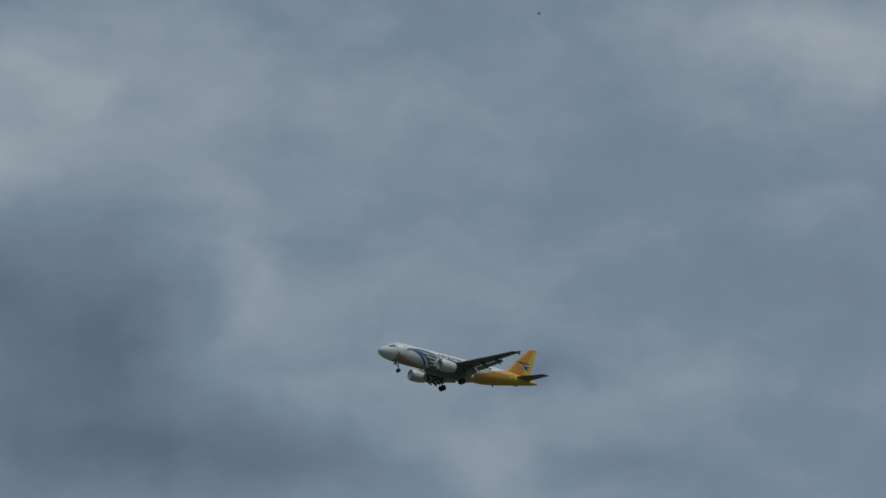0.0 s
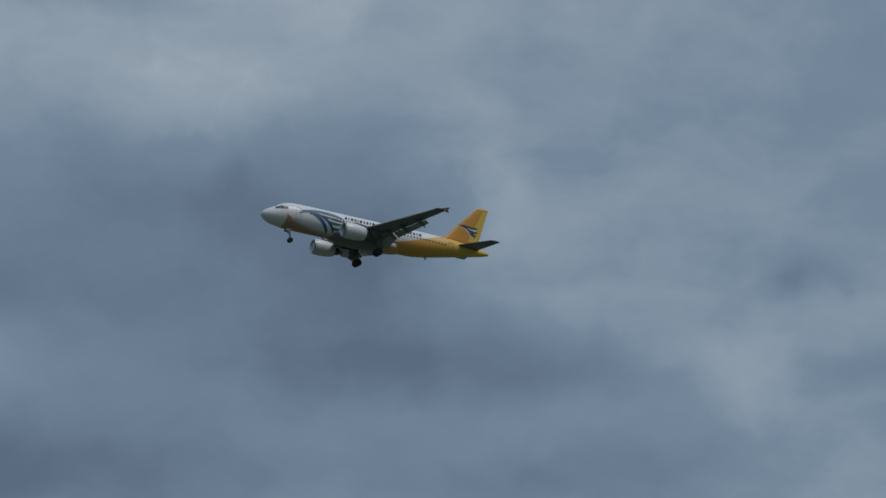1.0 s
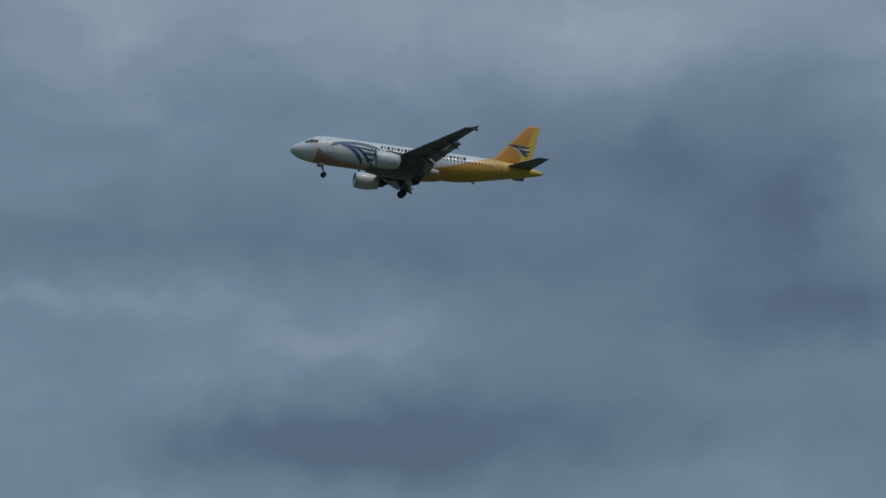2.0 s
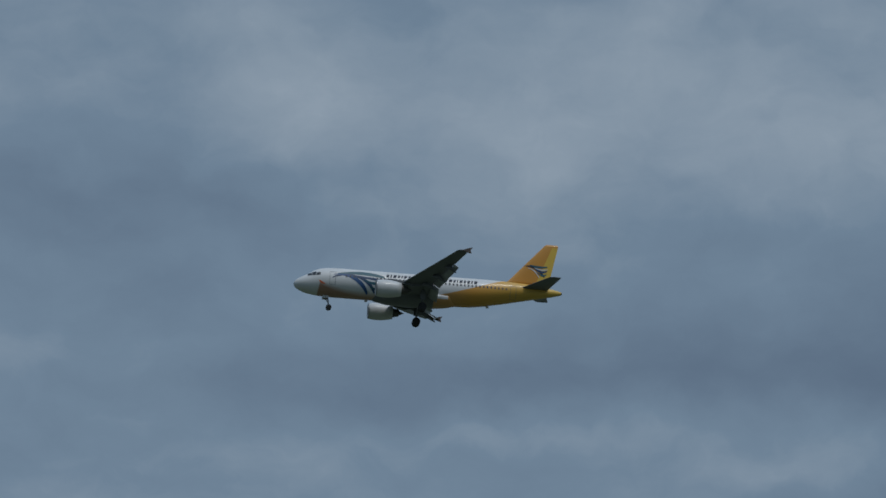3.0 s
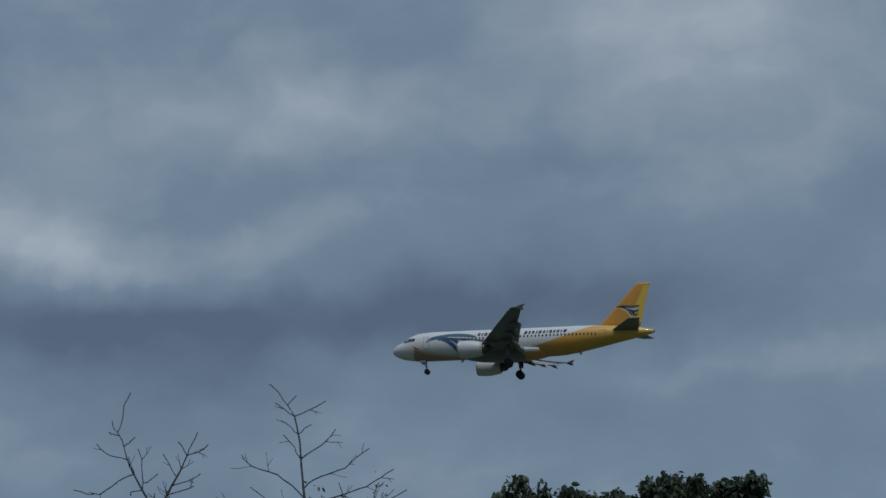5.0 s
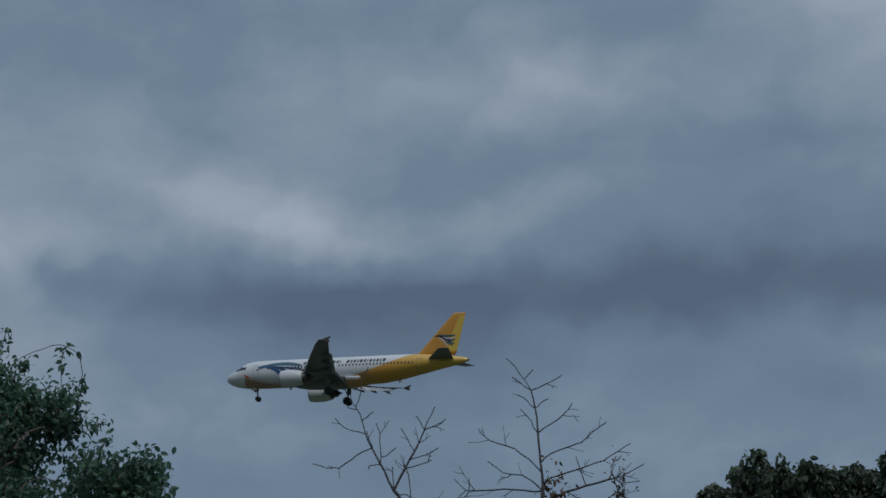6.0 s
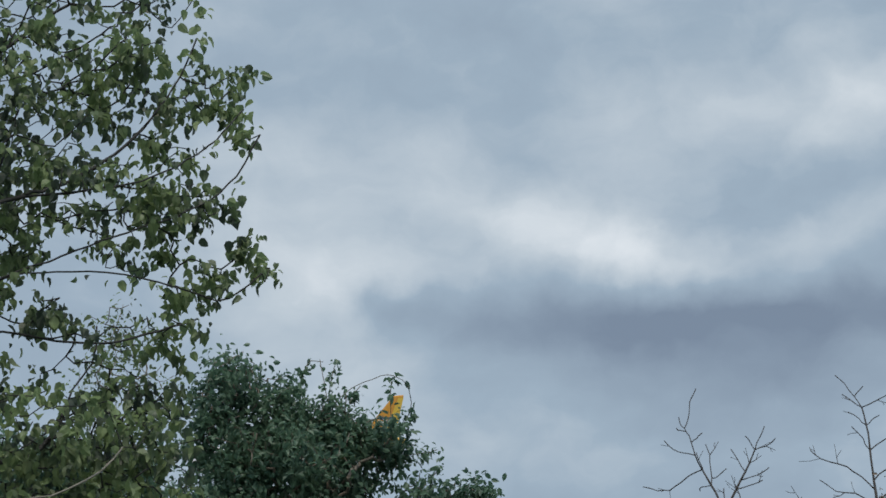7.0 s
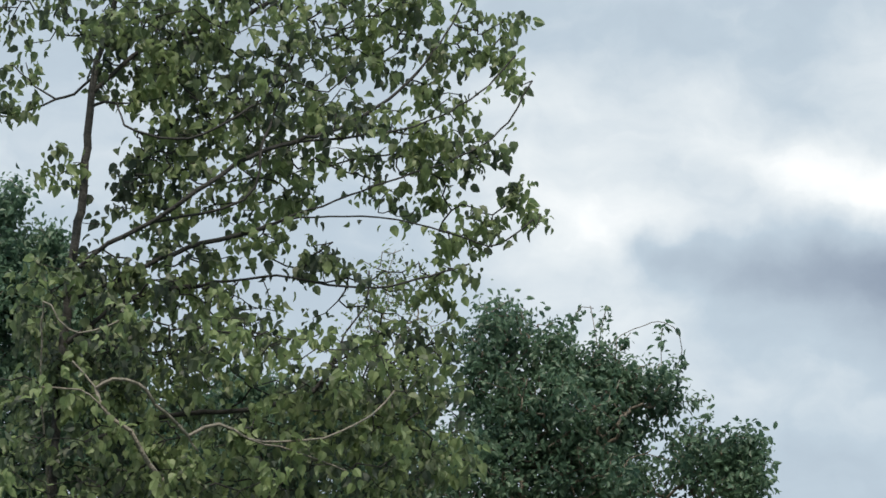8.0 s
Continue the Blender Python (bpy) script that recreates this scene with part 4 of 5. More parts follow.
def big_leaf_tree():
    # lobes of the crown: right, depth, up, half widths
    lobes = [(1.15, 0, 10.64, 0.99, 0.99, 0.6), (0.64, 0.3, 10.76, 0.65, 0.65, 0.45), (2.26, 0, 11.06, 0.65, 0.65, 0.4), (2.73, -0.1, 10.91, 0.5, 0.5, 0.4), (3.36, 0, 10.99, 0.32, 0.32, 0.24),
             (3.69, 0, 11.1, 0.13, 0.3, 0.14), (1.9, -0.1, 9.92, 1.09, 1.09, 0.42), (2.97, 0, 10.19, 0.42, 0.42, 0.42), (3.49, 0, 9.86, 0.18, 0.3, 0.15), (3.36, 0, 9.2, 0.23, 0.3, 0.2),
             (3.59, 0, 9.27, 0.17, 0.3, 0.12), (2.84, 0, 9.54, 0.42, 0.42, 0.27), (-0.74, 0.1, 10.29, 0.25, 0.3, 0.21), (-0.48, 0.2, 10.93, 0.55, 0.55, 0.2), (-0.16, 0, 9.51, 0.17, 0.3, 0.13),
             (0.53, 0.1, 9.67, 0.32, 0.32, 0.47), (1.22, 0, 9.36, 0.75, 0.75, 0.25), (1.46, -0.2, 8.72, 0.7, 0.7, 0.17), (2.12, -0.5, 8.74, 0.16, 0.3, 0.14), (2.81, 0, 8.72, 0.47, 0.47, 0.2),
             (3.23, 0, 8.67, 0.17, 0.3, 0.19), (-0.04, 0, 8.22, 0.55, 0.55, 0.45), (0.8, -0.2, 8.03, 0.75, 0.75, 0.4), (1.52, -0.4, 7.57, 1.29, 1.29, 0.37), (2.5, -0.3, 7.64, 0.75, 0.75, 0.32),
             (3.14, 0, 7.99, 0.25, 0.3, 0.18), (0.06, 0.2, 7.47, 0.7, 0.7, 0.4), (0.3, -0.4, 6.79, 0.89, 0.89, 0.35), (1.75, 0, 6.93, 1.39, 1.39, 0.35), (2.92, 0, 7.16, 0.55, 0.55, 0.4),
             (0.91, 0, 6.19, 1.64, 1.64, 0.55), (0.2, 0.2, 11.5, 0.9, 0.8, 0.5), (1.8, 0, 11.9, 1.5, 1.0, 0.6), (0.75, 0.1, 9.95, 0.5, 0.7, 0.5),
             (0.57, 0.1, 9.07, 0.35, 0.35, 0.22), (0.92, 0, 8.6, 0.52, 0.52, 0.22), (0.28, 0.1, 8.58, 0.4, 0.4, 0.27), (1.38, -0.1, 8.33, 0.45, 0.45, 0.18), (2.32, 0.1, 8.37, 0.22, 0.3, 0.18), (2.78, 0.2, 8.17, 0.3, 0.3, 0.2), (0.3, 0, 10.6, 0.5, 0.6, 0.4), (1.69, 0, 10.01, 0.52, 0.52, 0.35), (0.62, 0, 8.58, 0.4, 0.4, 0.22)]
    limbs = [(0, [(0.05, 0, 0), (0.0, 0, 2.5), (-0.08, 0.05, 5), (-0.12, 0, 7), (-0.08, 0, 8.66), (-0.03, 0, 9.26), (-0.03, 0, 9.79), (-0.02, 0, 10.19), (0.0, 0, 10.5), (0.08, 0.1, 10.8), (0.18, 0.1, 11.3), (0.6, 0.1, 12.1)]),
             (1, [(-0.02, 0, 10.19), (0.16, 0.05, 10.4), (0.42, 0.1, 10.69), (0.79, 0.2, 10.9), (1.4, 0.3, 11.21), (2.2, 0.3, 11.9)]),
             (1, [(-0.02, 0, 10.03), (0.2, -0.2, 10.05), (0.29, -0.5, 9.74), (0.58, -0.7, 9.58), (0.84, -0.8, 9.56), (1.12, -0.9, 9.67), (1.6, -0.8, 10.1)]),
             (1, [(-0.08, 0, 8.5), (0.22, -0.3, 8.72), (0.58, -0.5, 8.87), (0.94, -0.8, 9.09), (1.36, -0.8, 9.43), (1.75, -0.7, 9.64), (2.16, -0.5, 9.85), (2.7, -0.4, 10.3), (3.1, -0.3, 10.9), (3.3, -0.3, 11.4)]),
             (1, [(0.58, -0.5, 8.87), (1.17, -0.8, 8.95), (1.43, -0.9, 9.13), (1.46, -0.9, 9.46), (1.56, -0.8, 9.85), (1.68, -0.6, 10.35)]),
             (1, [(-0.08, 0, 8.2), (0.47, -0.3, 8.48), (0.89, -0.5, 8.66), (1.41, -0.6, 8.81), (1.78, -0.7, 8.96), (2.27, -0.6, 9.22), (2.72, -0.5, 9.45), (3.35, -0.3, 9.8), (3.7, -0.2, 10.15), (3.92, -0.2, 10.56)]),
             (1, [(1.41, -0.6, 8.81), (1.83, -0.7, 8.94), (2.23, -0.6, 9.02), (2.69, -0.5, 9.06), (3.15, -0.4, 9.01), (3.55, -0.3, 8.93), (3.73, -0.3, 9.03), (3.93, -0.3, 9.22)]),
             (1, [(1.75, -0.7, 9.64), (2.3, -0.8, 9.7), (2.9, -0.7, 9.9), (3.4, -0.5, 10.3), (3.75, -0.3, 10.75)]),
             (1, [(-0.1, 0, 7.9), (0.44, 0, 8.31), (1.25, -0.3, 8.44), (1.68, -0.5, 8.47), (2.11, -0.6, 8.39), (2.66, -0.5, 8.45), (2.92, -0.4, 8.56), (3.38, -0.3, 8.75)]),
             (1, [(-0.12, 0, 6.9), (0.7, -0.2, 7.2), (1.5, -0.4, 7.3), (2.06, -0.5, 7.48), (2.28, -0.6, 7.97), (2.44, -0.6, 8.21), (2.47, -0.6, 8.54)]),
             (1, [(0.0, 0, 10.3), (-0.18, 0.05, 10.18), (-0.33, 0.1, 10.14), (-0.57, 0.1, 10.01), (-0.91, 0.2, 9.98), (-1.56, 0.2, 10.3)]),
             (1, [(-0.12, 0, 6.42), (-0.25, -0.5, 7.28), (-0.29, -1.0, 7.95), (-0.15, -1.2, 7.76), (0.02, -1.3, 7.63), (0.25, -1.3, 7.71), (0.39, -1.3, 7.82)]),
             (1, [(-0.1, 0, 4.8), (0.5, -0.5, 5.4), (0.95, -0.8, 6.0), (0.91, -0.9, 6.37), (0.66, -1.1, 6.62), (0.49, -1.3, 6.83), (0.32, -1.3, 6.94), (0.18, -1.3, 7.16), (-0.01, -1.3, 7.39)]),
             (1, [(0.32, -1.3, 6.94), (0.15, -1.4, 7.09), (-0.04, -1.4, 7.14), (-0.27, -1.4, 7.12)]),
             (1, [(0.18, -1.3, 7.16), (0.32, -1.4, 7.24), (0.53, -1.4, 7.22), (0.68, -1.4, 7.05), (0.95, -1.3, 6.83), (1.05, -1.3, 6.7)]),
             (1, [(0.95, -1.3, 6.83), (1.22, -1.3, 6.95), (1.45, -1.4, 6.81), (1.73, -1.4, 6.81), (2.07, -1.4, 6.86), (2.47, -1.3, 7.1), (2.66, -1.2, 7.35)]),
             (1, [(1.45, -1.4, 6.81), (1.82, -1.4, 6.73), (2.04, -1.3, 6.7), (2.27, -1.3, 6.61)])]
    return tree("tall broad-leaved tree with drooping green leaves and grey limbs", site(37.05, 24), 11, lobes, limbs, 2000, 15500, 0.103, "heart", 0.95, TRUNKBARK, LEAF_BROAD, tip=0.0047, spread=0.125, singles=300, cap=0.047, clump=0.6, rosette=True, after=11, thick=8.3,
                tufts=((3.85, 11.28), (3.72, 11.19), (3.71, 10.9), (3.43, 11.28), (3.77, 10.61), (3.68, 9.94), (3.5, 9.95), (3.89, 9.65), (3.79, 9.54), (4.06, 9.37), (3.93, 9.35), (3.6, 9.23), (3.49, 9.01), (3.28, 8.46), (3.24, 9.03), (3.4, 9.75), (3.53, 10.91), (3.31, 10.34), (3.09, 9.45), (3.18, 9.97), (2.13, 8.82), (2.26, 8.75), (1.98, 8.77), (-0.27, 9.69), (-0.4, 9.44), (-0.71, 10.0), (-0.52, 10.09), (2.05, 8.87)))


def dark_tree(bearing, distance, seed, lobes, label, twigs=520, leaves=9000, size=0.075, mat=None, h=7.0, strays=(), kind="oval", spread=0.2, rosette=False, strayed=0.45, droop=0.5, fray=0.35, group=""):
    limbs = [(0, [(0, 0, 0), (0.1, 0.05, h * 0.4), (0, 0, h * 0.75), (0.05, 0, h)]), (1, [(0, 0, h * 0.6), (-0.5, 0, h * 0.85), (-0.7, 0.1, h * 1.1)]), (1, [(0, 0, h * 0.6), (0.6, 0.1, h * 0.85), (1.1, 0, h * 1.02)])]
    return tree(label, site(bearing, distance), seed, lobes, limbs, twigs, leaves, size, kind, droop, BARK, mat or LEAF_DARK, tip=0.005, spread=spread, cap=0.14, out=2.6, clump=2.2, rosette=rosette, strayed=strayed, strays=strays, fray=fray, group=group)


def twig(sk, k, way, length, rng, level):
    """A fine leafless twig from node k, bending upwards, with shorter twigs of its own."""
    a = np.array(sk.pos[k])
    n = max(2, int(length / 0.07))
    depth = rng.normal(0, 0.3) * length
    for i in range(1, n + 1):
        f = i / n
        p = a + np.array([math.cos(way) * length * f, depth * f, math.sin(way) * length * f + 0.12 * length * f * f]) + rng.normal(0, 0.006, 3)
        sk.pos.append(p)
        sk.limb.append(-1)
        sk.up.append(k)
        k = len(sk.pos) - 1
        if level and i < n and rng.uniform() < 0.4:
            twig(sk, k, way + rng.choice((-1, 1)) * rng.uniform(0.5, 0.9), length * rng.uniform(0.3, 0.5), rng, level - 1)


def bare_tree(at, seed, trunk, branches, label, leafy=(), tip=0.0045, every=0.3):
    """A nearly leafless young tree. trunk and branches: (side, height) stations, bent smoothly; fine twigs grow along the branches."""
    rng = np.random.default_rng(seed)
    sk = Skeleton(rng)
    sk.bend([(x, 0, h) for x, h in trunk], None)
    away = at.translation.length
    for line in branches:
        P = np.array(sk.pos)
        k = int(np.argmin(np.hypot(P[:, 0] - line[0][0], P[:, 2] - line[0][1])))
        lean = rng.normal(0, 0.25)
        x0, h0 = line[0]
        first = len(sk.pos)
        y0, pts = sk.pos[k][1], []
        for x, h in line[1:]:
            y = y0 + lean * math.hypot(x - x0, h - h0)
            far = 1 + y / away
            pts.append((x * far, y, EYE + (h - EYE) * far))
        sk.bend(pts, k)
        last = len(sk.pos)
        long = sum(math.dist(a, b) for a, b in zip(line, line[1:]))
        for j in range(int(long / every)):
            kk = int(first + (last - first - 1) * rng.uniform(0.25, 0.95))
            d = sk.pos[kk] - sk.pos[sk.up[kk]]
            twig(sk, kk, math.atan2(d[2], d[0]) + rng.choice((-1, 1)) * rng.uniform(0.5, 1.0), rng.uniform(0.08, 0.2) * min(1.6, 0.6 + long), rng, 1)
    thing = new("tree")
    thing.matrix_basis = at
    tagged(thing, label, "tree", "leafless young trees")
    r = sk.radii(tip, 2.3, 0.09)
    r = np.where(np.array(sk.limb) >= 0, np.maximum(r, tip * 1.5), r * 0.8)
    sk.parts(r, DRYBARK, thing)
    if leafy:
        pos = np.array(sk.pos)
        spots = np.concatenate([np.array(c) + rng.normal(0, 0.5, (n, 3)) * np.array(w) for c, w, n in leafy])
        # each dry leaf hangs from the nearest twig
        near = np.array([pos[np.argmin(np.linalg.norm(pos - q, axis=1))] for q in spots])
        lv = new("foliage", leaf_mesh("foliage", "oval", near + (spots - near) * 0.7, 0.07, 0.9, rng, LEAF_DRY))
        lv.parent = thing
        tagged(lv, kind="stuff")
    return thing


big_leaf_tree()
# places: right of the trunk, depth, height
dark_tree(27.0, 30, 21, [(-0.6, 0, 9.98, 0.27, 0.37, 0.21), (-0.79, 0, 9.66, 0.22, 0.37, 0.31), (-0.22, 0, 9.65, 0.31, 0.37, 0.28), (0.13, 0, 9.4, 0.34, 0.37, 0.24), (0.53, 0, 9.44, 0.26, 0.37, 0.22),
                         (0.96, 0, 9.29, 0.29, 0.37, 0.21), (0.75, 0, 9.0, 0.4, 0.4, 0.31), (0.08, 0, 8.86, 0.78, 0.78, 0.5), (-0.6, 0, 8.97, 0.47, 0.47, 0.56), (1.45, 0, 8.58, 0.29, 0.37, 0.21),
                         (1.85, 0, 8.52, 0.3, 0.37, 0.21), (2.09, 0, 8.36, 0.17, 0.37, 0.17), (1.76, 0, 8.21, 0.47, 0.47, 0.24), (0.39, 0, 8.18, 0.81, 0.81, 0.37), (-0.69, 0, 8.15, 0.73, 0.73, 0.5)],
          "dense dark green tree with small leaves and stray twigs on top", 1500, 26000, 0.086,
          strays=(((0.46, 0, 9.6), (0.68, 0, 9.81), (0.92, 0, 9.91), (1.07, 0, 9.97), (1.23, 0, 9.92), (1.32, 0, 9.76), (1.32, 0, 9.55), (1.25, 0, 9.42)),
                  ((0.12, 0, 9.72), (0.15, 0, 9.97), (0.24, 0, 10.12), (0.36, 0, 10.09)),
                  ((0.43, 0, 9.63), (0.38, 0, 9.88), (0.33, 0, 10.13)),
                  ((0.43, 0, 9.63), (0.45, 0, 9.88), (0.5, 0, 10.11)),
                  ((1.11, 0, 9.45), (1.11, 0, 9.71), (1.11, 0, 9.89)),
                  ((0.99, 0, 9.1), (1.24, 0, 9.06), (1.45, 0, 9.09), (1.62, 0, 9.13)),
                  ((1.91, 0, 8.65), (2.12, 0, 8.59), (2.24, 0, 8.44), (2.35, 0, 8.4)),
                  ((1.54, 0, 8.7), (1.59, 0, 8.86), (1.68, 0, 8.93)),
                  ((0.65, 0, 9.51), (0.68, 0, 9.7), (0.77, 0, 9.83))), strayed=0.16, rosette=True, fray=0.6)
dark_tree(38.7, 34, 22, [(0.02, 0, 12.3, 0.12, 0.42, 0.34), (0.38, 0, 11.75, 0.35, 0.42, 0.25), (0.11, 0, 11.58, 0.35, 0.42, 0.42), (0.38, 0, 10.8, 0.7, 0.7, 0.77), (1.17, 0, 10.29, 0.7, 0.7, 0.85),
                         (0.56, 0, 9.25, 1.06, 1.06, 0.85), (1.86, 0, 9.2, 0.85, 0.85, 0.63)], "dense dark green tree behind the broad-leaved tree", 620, 42000, 0.1)
dark_tree(30.57, 40, 28, [(0, 0, 13.2, 0.5, 0.6, 0.6), (0.1, 0, 12.4, 0.7, 0.7, 0.7), (-0.2, 0, 11.2, 1.0, 0.9, 0.9)], "slender tree with thin pale foliage behind the others", 260, 3200, 0.075, LEAF_BROAD, 10.5)
dark_tree(31.2, 36, 23, [(-0.7, 0, 10.1, 1.2, 0.8, 0.7),  (-0.15, 0, 9.6, 1.5, 1.2, 1.0), (-1.8, 0, 9.75, 1.8, 1.0, 1.0), (-1.0, 0, 7.9, 2.5, 1.2, 1.0)], "dark leafy tree behind the broad-leaved tree", 640, 46000, 0.095, LEAF_DARK)
# a row of far trees: bearing, distance, seed and the lobes of each crown
FAR_TREES = [
    (10.05, 60, 24, [(-1.48, 0, 15.18, 0.17, 0.6, 0.15), (-1.1, 0, 15.02, 0.25, 0.6, 0.22), (-0.79, 0, 15.43, 0.17, 0.6, 0.15), (-0.98, 0, 14.77, 0.55, 0.6, 0.3),
                  (-0.48, 0, 15.77, 0.15, 0.8, 0.15), (0.01, 0, 15.59, 0.27, 0.8, 0.2), (0.55, 0, 15.45, 0.32, 0.8, 0.2), (-0.87, 0, 15.47, 0.15, 0.8, 0.15), (0.92, 0, 15.32, 0.22, 0.8, 0.17), (-0.0, 0, 15.05, 0.77, 0.8, 0.45),
                  (-0.01, 0, 14.46, 1.09, 0.8, 0.62)]),
    (8.53, 61, 25, [(-0.0, 0, 15.62, 0.18, 0.8, 0.15), (-0.38, 0, 15.43, 0.23, 0.8, 0.2), (0.37, 0, 15.42, 0.23, 0.8, 0.2), (-0.02, 0, 14.95, 0.61, 0.8, 0.51)]),
    (7.3, 60, 26, [(-0.15, 0, 15.71, 0.16, 0.8, 0.15), (-0.48, 0, 15.53, 0.14, 0.8, 0.17), (0.06, 0, 15.61, 0.12, 0.8, 0.15), (0.49, 0, 15.58, 0.16, 0.8, 0.16), (0.3, 0, 15.32, 0.32, 0.8, 0.27), (-0.2, 0, 15.15, 0.47, 0.8, 0.4),
                  (0.03, 0, 14.57, 0.77, 0.8, 0.56)]),
    (5.97, 61, 27, [(-0.05, 0, 15.78, 0.19, 0.8, 0.16), (0.34, 0, 15.8, 0.15, 0.8, 0.15), (-0.4, 0, 15.65, 0.16, 0.8, 0.16), (0.06, 0, 15.43, 0.4, 0.8, 0.33), (-0.03, 0, 14.79, 0.69, 0.8, 0.57)]),
]
for bearing, far, seed, lobes in FAR_TREES:
    lobes = [(a, b, c - 0.09, d, e, f) for a, b, c, d, e, f in lobes]
    dark_tree(bearing, far, seed, lobes, "distant round-topped green tree in a row", 520, 11000, 0.18, LEAF_FAR, 12.0, kind="oval", spread=0.13, rosette=True, droop=0.95, group="distant trees in a row")
bare_tree(site(14.95, 38), 31, ((0, 0), (0.06, 5), (0.04, 8.6), (0.02, 9.95), (0.02, 10.26), (-0.0, 10.58), (-0.03, 10.86), (-0.04, 11.1), (-0.07, 11.34), (-0.12, 11.58), (-0.2, 11.74), (-0.34, 11.93), (-0.45, 12.07)),
          (((-0.18, 11.73), (-0.15, 11.82), (-0.08, 11.88)),
           ((-0.12, 11.55), (-0.25, 11.69), (-0.38, 11.8)),
           ((-0.11, 11.57), (0.09, 11.66), (0.32, 11.8)),
           ((-0.07, 11.31), (-0.16, 11.43), (-0.3, 11.54)),
           ((-0.07, 11.33), (0.02, 11.4), (0.11, 11.47)),
           ((-0.04, 10.99), (-0.12, 11.15), (-0.27, 11.33)),
           ((-0.03, 10.99), (0.15, 11.11), (0.31, 11.24), (0.45, 11.4)),
           ((-0.0, 10.48), (-0.17, 10.62), (-0.36, 10.76), (-0.59, 10.85), (-0.78, 10.94), (-0.84, 11.06)),
           ((-0.0, 10.6), (0.14, 10.69), (0.37, 10.78), (0.57, 10.85), (0.73, 10.99), (0.92, 11.11)),
           ((0.01, 10.18), (-0.14, 10.31), (-0.26, 10.39), (-0.52, 10.43), (-0.73, 10.6)),
           ((0.02, 10.07), (-0.11, 10.15), (-0.38, 10.19), (-0.76, 10.18), (-1.03, 10.2), (-1.18, 10.35)),
           ((0.02, 10.25), (0.16, 10.35), (0.36, 10.42), (0.63, 10.5), (0.86, 10.58), (1.06, 10.71), (1.24, 10.82)),
           ((0.02, 9.95), (0.19, 10.08), (0.35, 10.15), (0.62, 10.23), (0.93, 10.31), (1.12, 10.37), (1.41, 10.52)),
           ((0.93, 10.31), (0.97, 10.46), (1.04, 10.64)),
           ((0.93, 10.31), (1.1, 10.25), (1.35, 10.3)),
           ((1.13, 9.76), (1.07, 10.0), (1.04, 10.19), (0.99, 10.39)),
           ((0.62, 10.23), (0.55, 10.44), (0.48, 10.64)),
           ((0.68, 9.73), (0.84, 10.0), (1.04, 10.15), (1.18, 10.03))),
          "leafless young tree with dark thin upswept branches", (((0.17, 0, 10.18), (0.22, 0.3, 0.34), 150), ((1.08, 0, 10.15), (0.18, 0.3, 0.42), 80)))
bare_tree(site(17.87, 37), 32, ((0.15, 0), (0.22, 5), (0.2, 8.6), (0.04, 9.75), (-0.07, 9.96), (-0.2, 10.23), (-0.31, 10.43), (-0.42, 10.66), (-0.47, 10.82), (-0.53, 11.01), (-0.58, 11.11), (-0.53, 11.25), (-0.51, 11.41), (-0.49, 11.52), (-0.42, 11.66)),
          (((-0.58, 11.11), (-0.64, 11.17), (-0.66, 11.27)),
           ((-0.58, 11.08), (-0.65, 11.08), (-0.7, 11.12)),
           ((-0.5, 10.72), (-0.61, 10.78), (-0.75, 10.82), (-0.87, 10.96)),
           ((-0.37, 10.49), (-0.5, 10.49), (-0.65, 10.39), (-0.81, 10.28), (-0.96, 10.27), (-1.16, 10.34)),
           ((-0.28, 10.36), (-0.25, 10.54), (-0.27, 10.74), (-0.31, 10.89)),
           ((-0.3, 10.4), (-0.37, 10.58), (-0.44, 10.78)),
           ((-0.26, 10.4), (-0.18, 10.44), (-0.05, 10.55)),
           ((-0.28, 10.36), (-0.38, 10.31), (-0.41, 10.25)),
           ((-0.5, 10.9), (-0.43, 10.97), (-0.36, 11.05)),
           ((-0.07, 9.96), (0.02, 10.15), (0.14, 10.38), (0.26, 10.61), (0.34, 10.8), (0.4, 10.96), (0.48, 11.11)),
           ((0.22, 10.53), (0.11, 10.65), (0.03, 10.81)),
           ((0.34, 10.78), (0.49, 10.84), (0.63, 10.94)),
           ((0.34, 10.8), (0.28, 10.9), (0.23, 10.99)),
           ((0.17, 10.4), (0.37, 10.45), (0.52, 10.55)),
           ((0.12, 10.27), (0.29, 10.32), (0.42, 10.38)),
           ((-0.07, 9.98), (-0.09, 10.15), (-0.1, 10.29)),
           ((-0.01, 9.86), (0.09, 9.9), (0.24, 9.82), (0.46, 9.8), (0.69, 9.79)),
           ((0.05, 9.69), (0.15, 9.92), (0.11, 10.19), (0.06, 10.34)),
           ((0.12, 9.69), (0.58, 9.72), (0.88, 9.87), (0.93, 9.98), (0.93, 10.14))),
          "leafless young tree forked into thin dark branches")


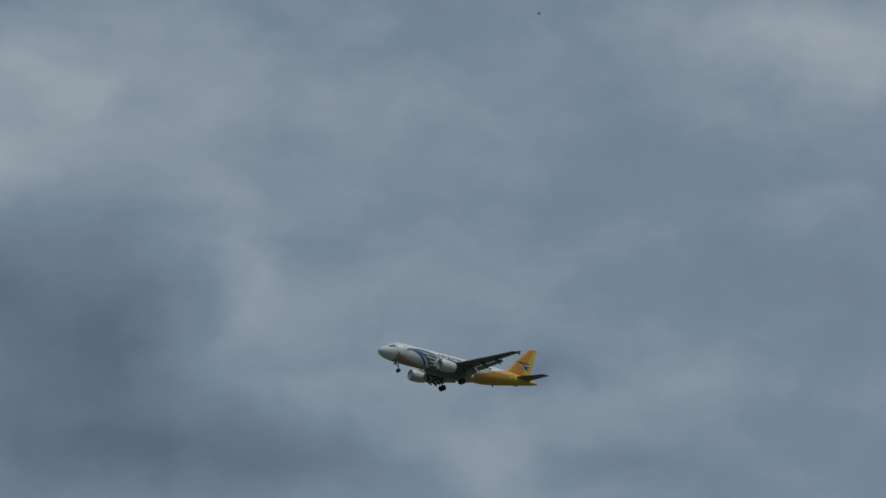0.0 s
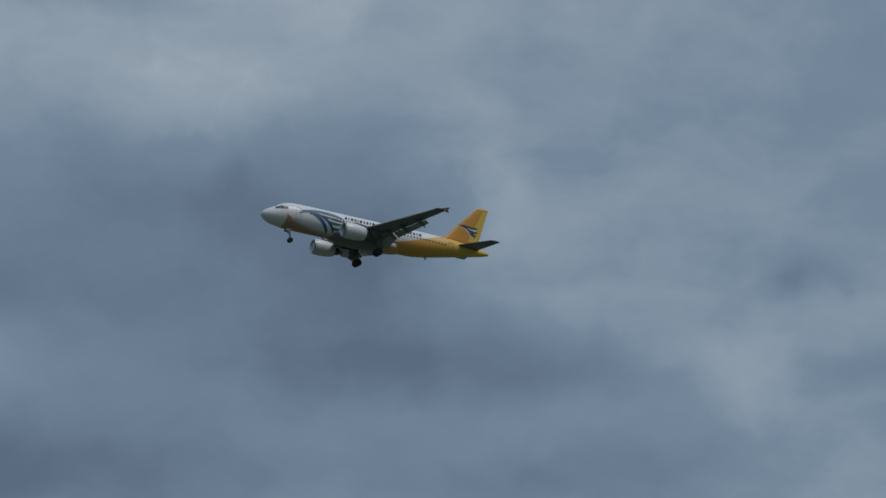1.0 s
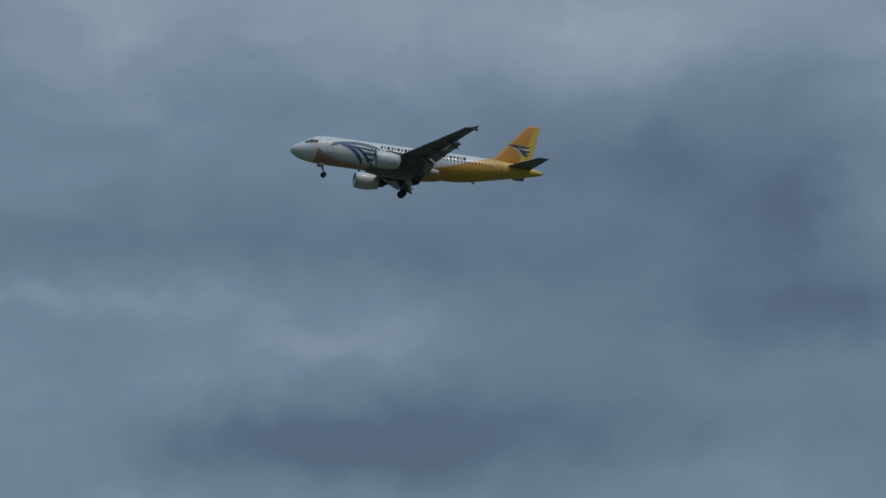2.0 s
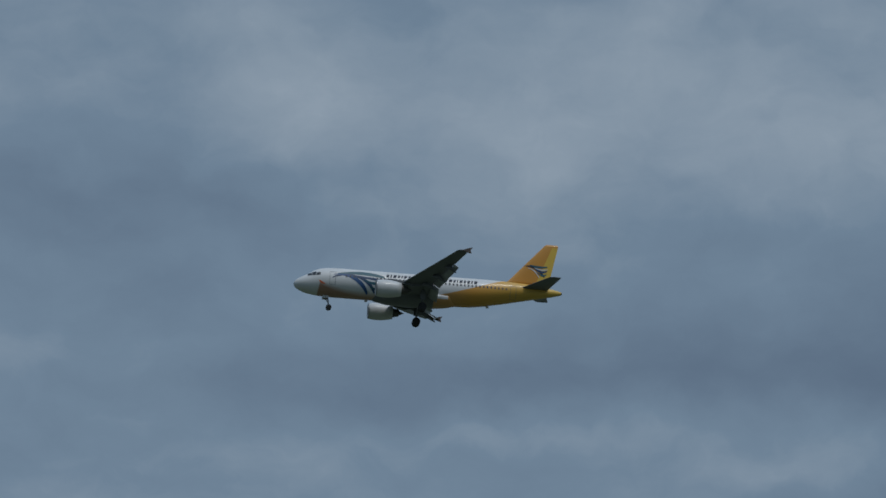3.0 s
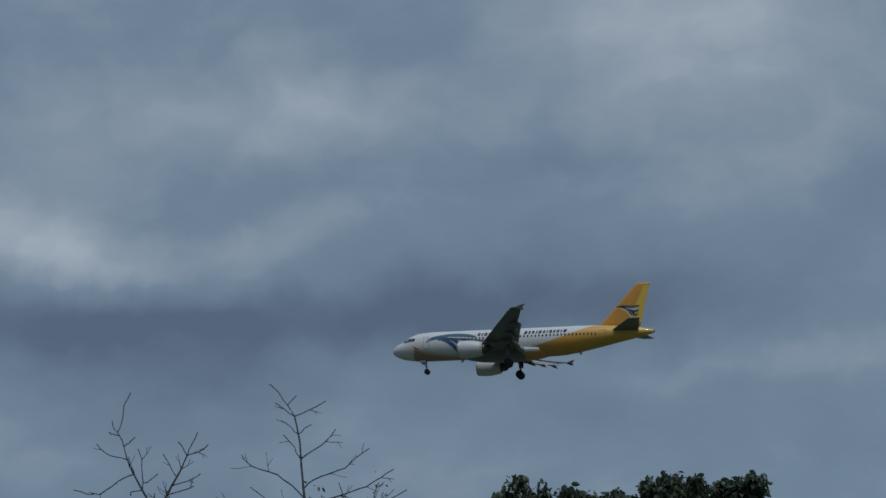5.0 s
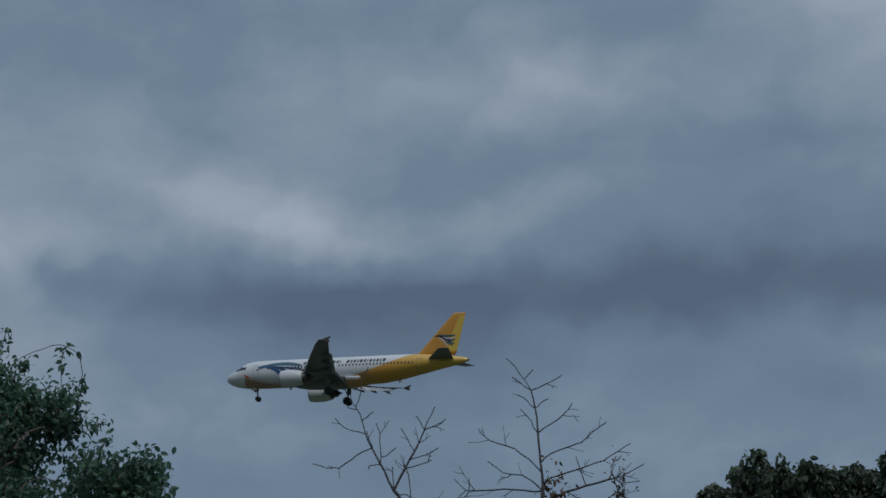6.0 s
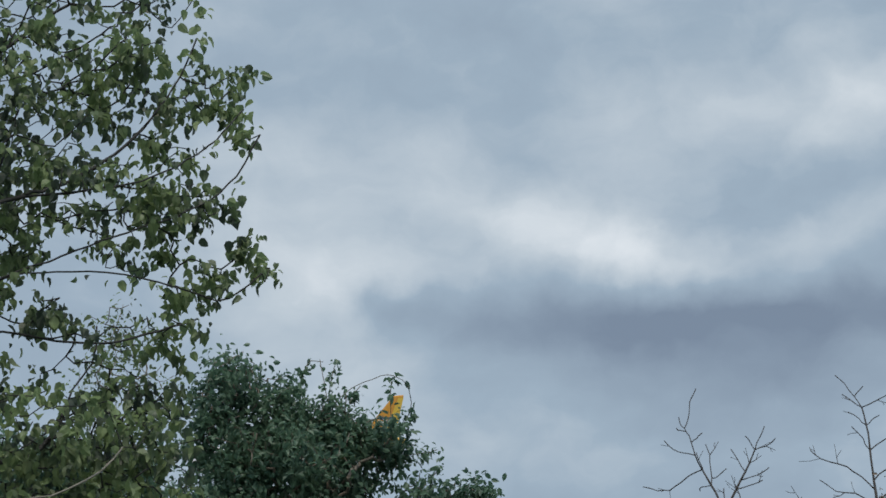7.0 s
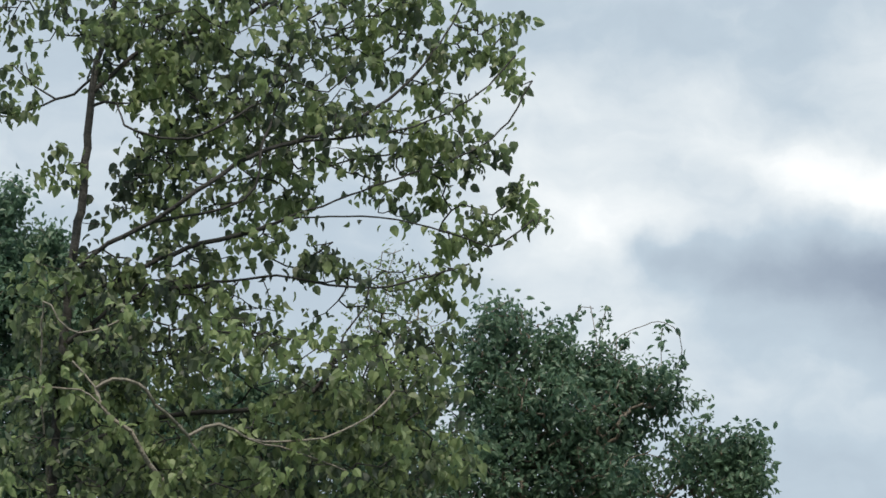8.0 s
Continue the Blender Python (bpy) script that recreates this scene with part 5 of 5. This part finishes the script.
def bird(label, span):
    """A small dark bird on spread wings."""
    thing = new("bird")
    tagged(thing, label, "bird")
    prof = [(-0.5, 0.01), (-0.4, 0.05), (-0.15, 0.1), (0.12, 0.11), (0.3, 0.08), (0.42, 0.06), (0.5, 0.01)]
    part("body", revolve([(x * span * 0.6, r * span) for x, r in prof], (0, 0, 0), 12), FEATHER, thing)
    for side in (1, -1):
        rings = []
        for y, back, ch, z in ((0.05, 0.0, 0.2, 0.02), (0.25, 0.02, 0.2, 0.08), (0.5, -0.16, 0.05, 0.04)):
            rings.append([((back + x - ch * 0.5) * span, side * y * span, (z + h) * span) for x, h in foil(ch, 0.12, 6)])
        part("wing", loft(rings), FEATHER, thing)
    return thing


BIRD_NEAR = bird("small dark bird crossing the cloudy sky", 0.12)
BIRD_FAR = bird("small dark bird gliding below the clouds", 0.3)


def spot(bearing, height, distance):
    """A place in the air by its bearing and height in degrees and its distance."""
    a, e = radians(bearing), radians(height)
    return Matrix.Translation((-distance * math.sin(a) * math.cos(e), distance * math.cos(a) * math.cos(e), EYE + distance * math.sin(e)))


FAR_FLIGHT = ((3.71, 15.72), (4.2, 15.15), (1.65, 13.56))


# ---- movement ----
def motions():
    a, b = spot(-33.55, 22.81, 60), spot(-35.33, 22.65, 60)
    walk(BIRD_NEAR, [(0.0, a), (0.1, b), (8.0, Matrix.Translation(a.translation + (b.translation - a.translation) * 40))])
    a, b, c = (spot(*p, 170) for p in FAR_FLIGHT)
    step = b.translation - a.translation
    on = c.translation - b.translation
    walk(BIRD_FAR, [(0.0, Matrix.Translation(a.translation - step * 11)), (3.5, a), (3.8, b), (4.5, c), (8.0, Matrix.Translation(c.translation + on * 5))])
    rows = []
    # it comes on fast at first, then flies straight and level down its slope, easing its bank
    start = (1.263, 1.194, 1.105, 1.037, 1.0)
    bank_times, banks = (0, 1, 1.5, 3, 3.5, 4, 4.5, 6, 8), (-1.9, -1.35, -1.0, -0.5, -0.75, -1.3, -2.0, -2.3, -2.3)
    for i in range(0, 81):
        if i > 6 and i % 4:
            continue
        t = i / 10
        u = t - 3.5
        away = (start[i] if i < 5 else 1.0) * (0.995 + 0.0035 * u)
        x, y, z = 21.0 - 61.02 * u, 377.4, 114.9 - 2.75 * u
        roll = float(np.interp(t, bank_times, banks))
        m = Matrix.Translation((x * away, y * away, EYE + z * away)) @ Matrix.Rotation(radians(178.7 - 0.15 * u), 4, "Z") @ Matrix.Rotation(radians(-3.03 + 0.09 * u), 4, "Y") @ Matrix.Rotation(radians(roll), 4, "X")
        rows.append((t, m))
    walk(AIRLINER, rows)


motions()
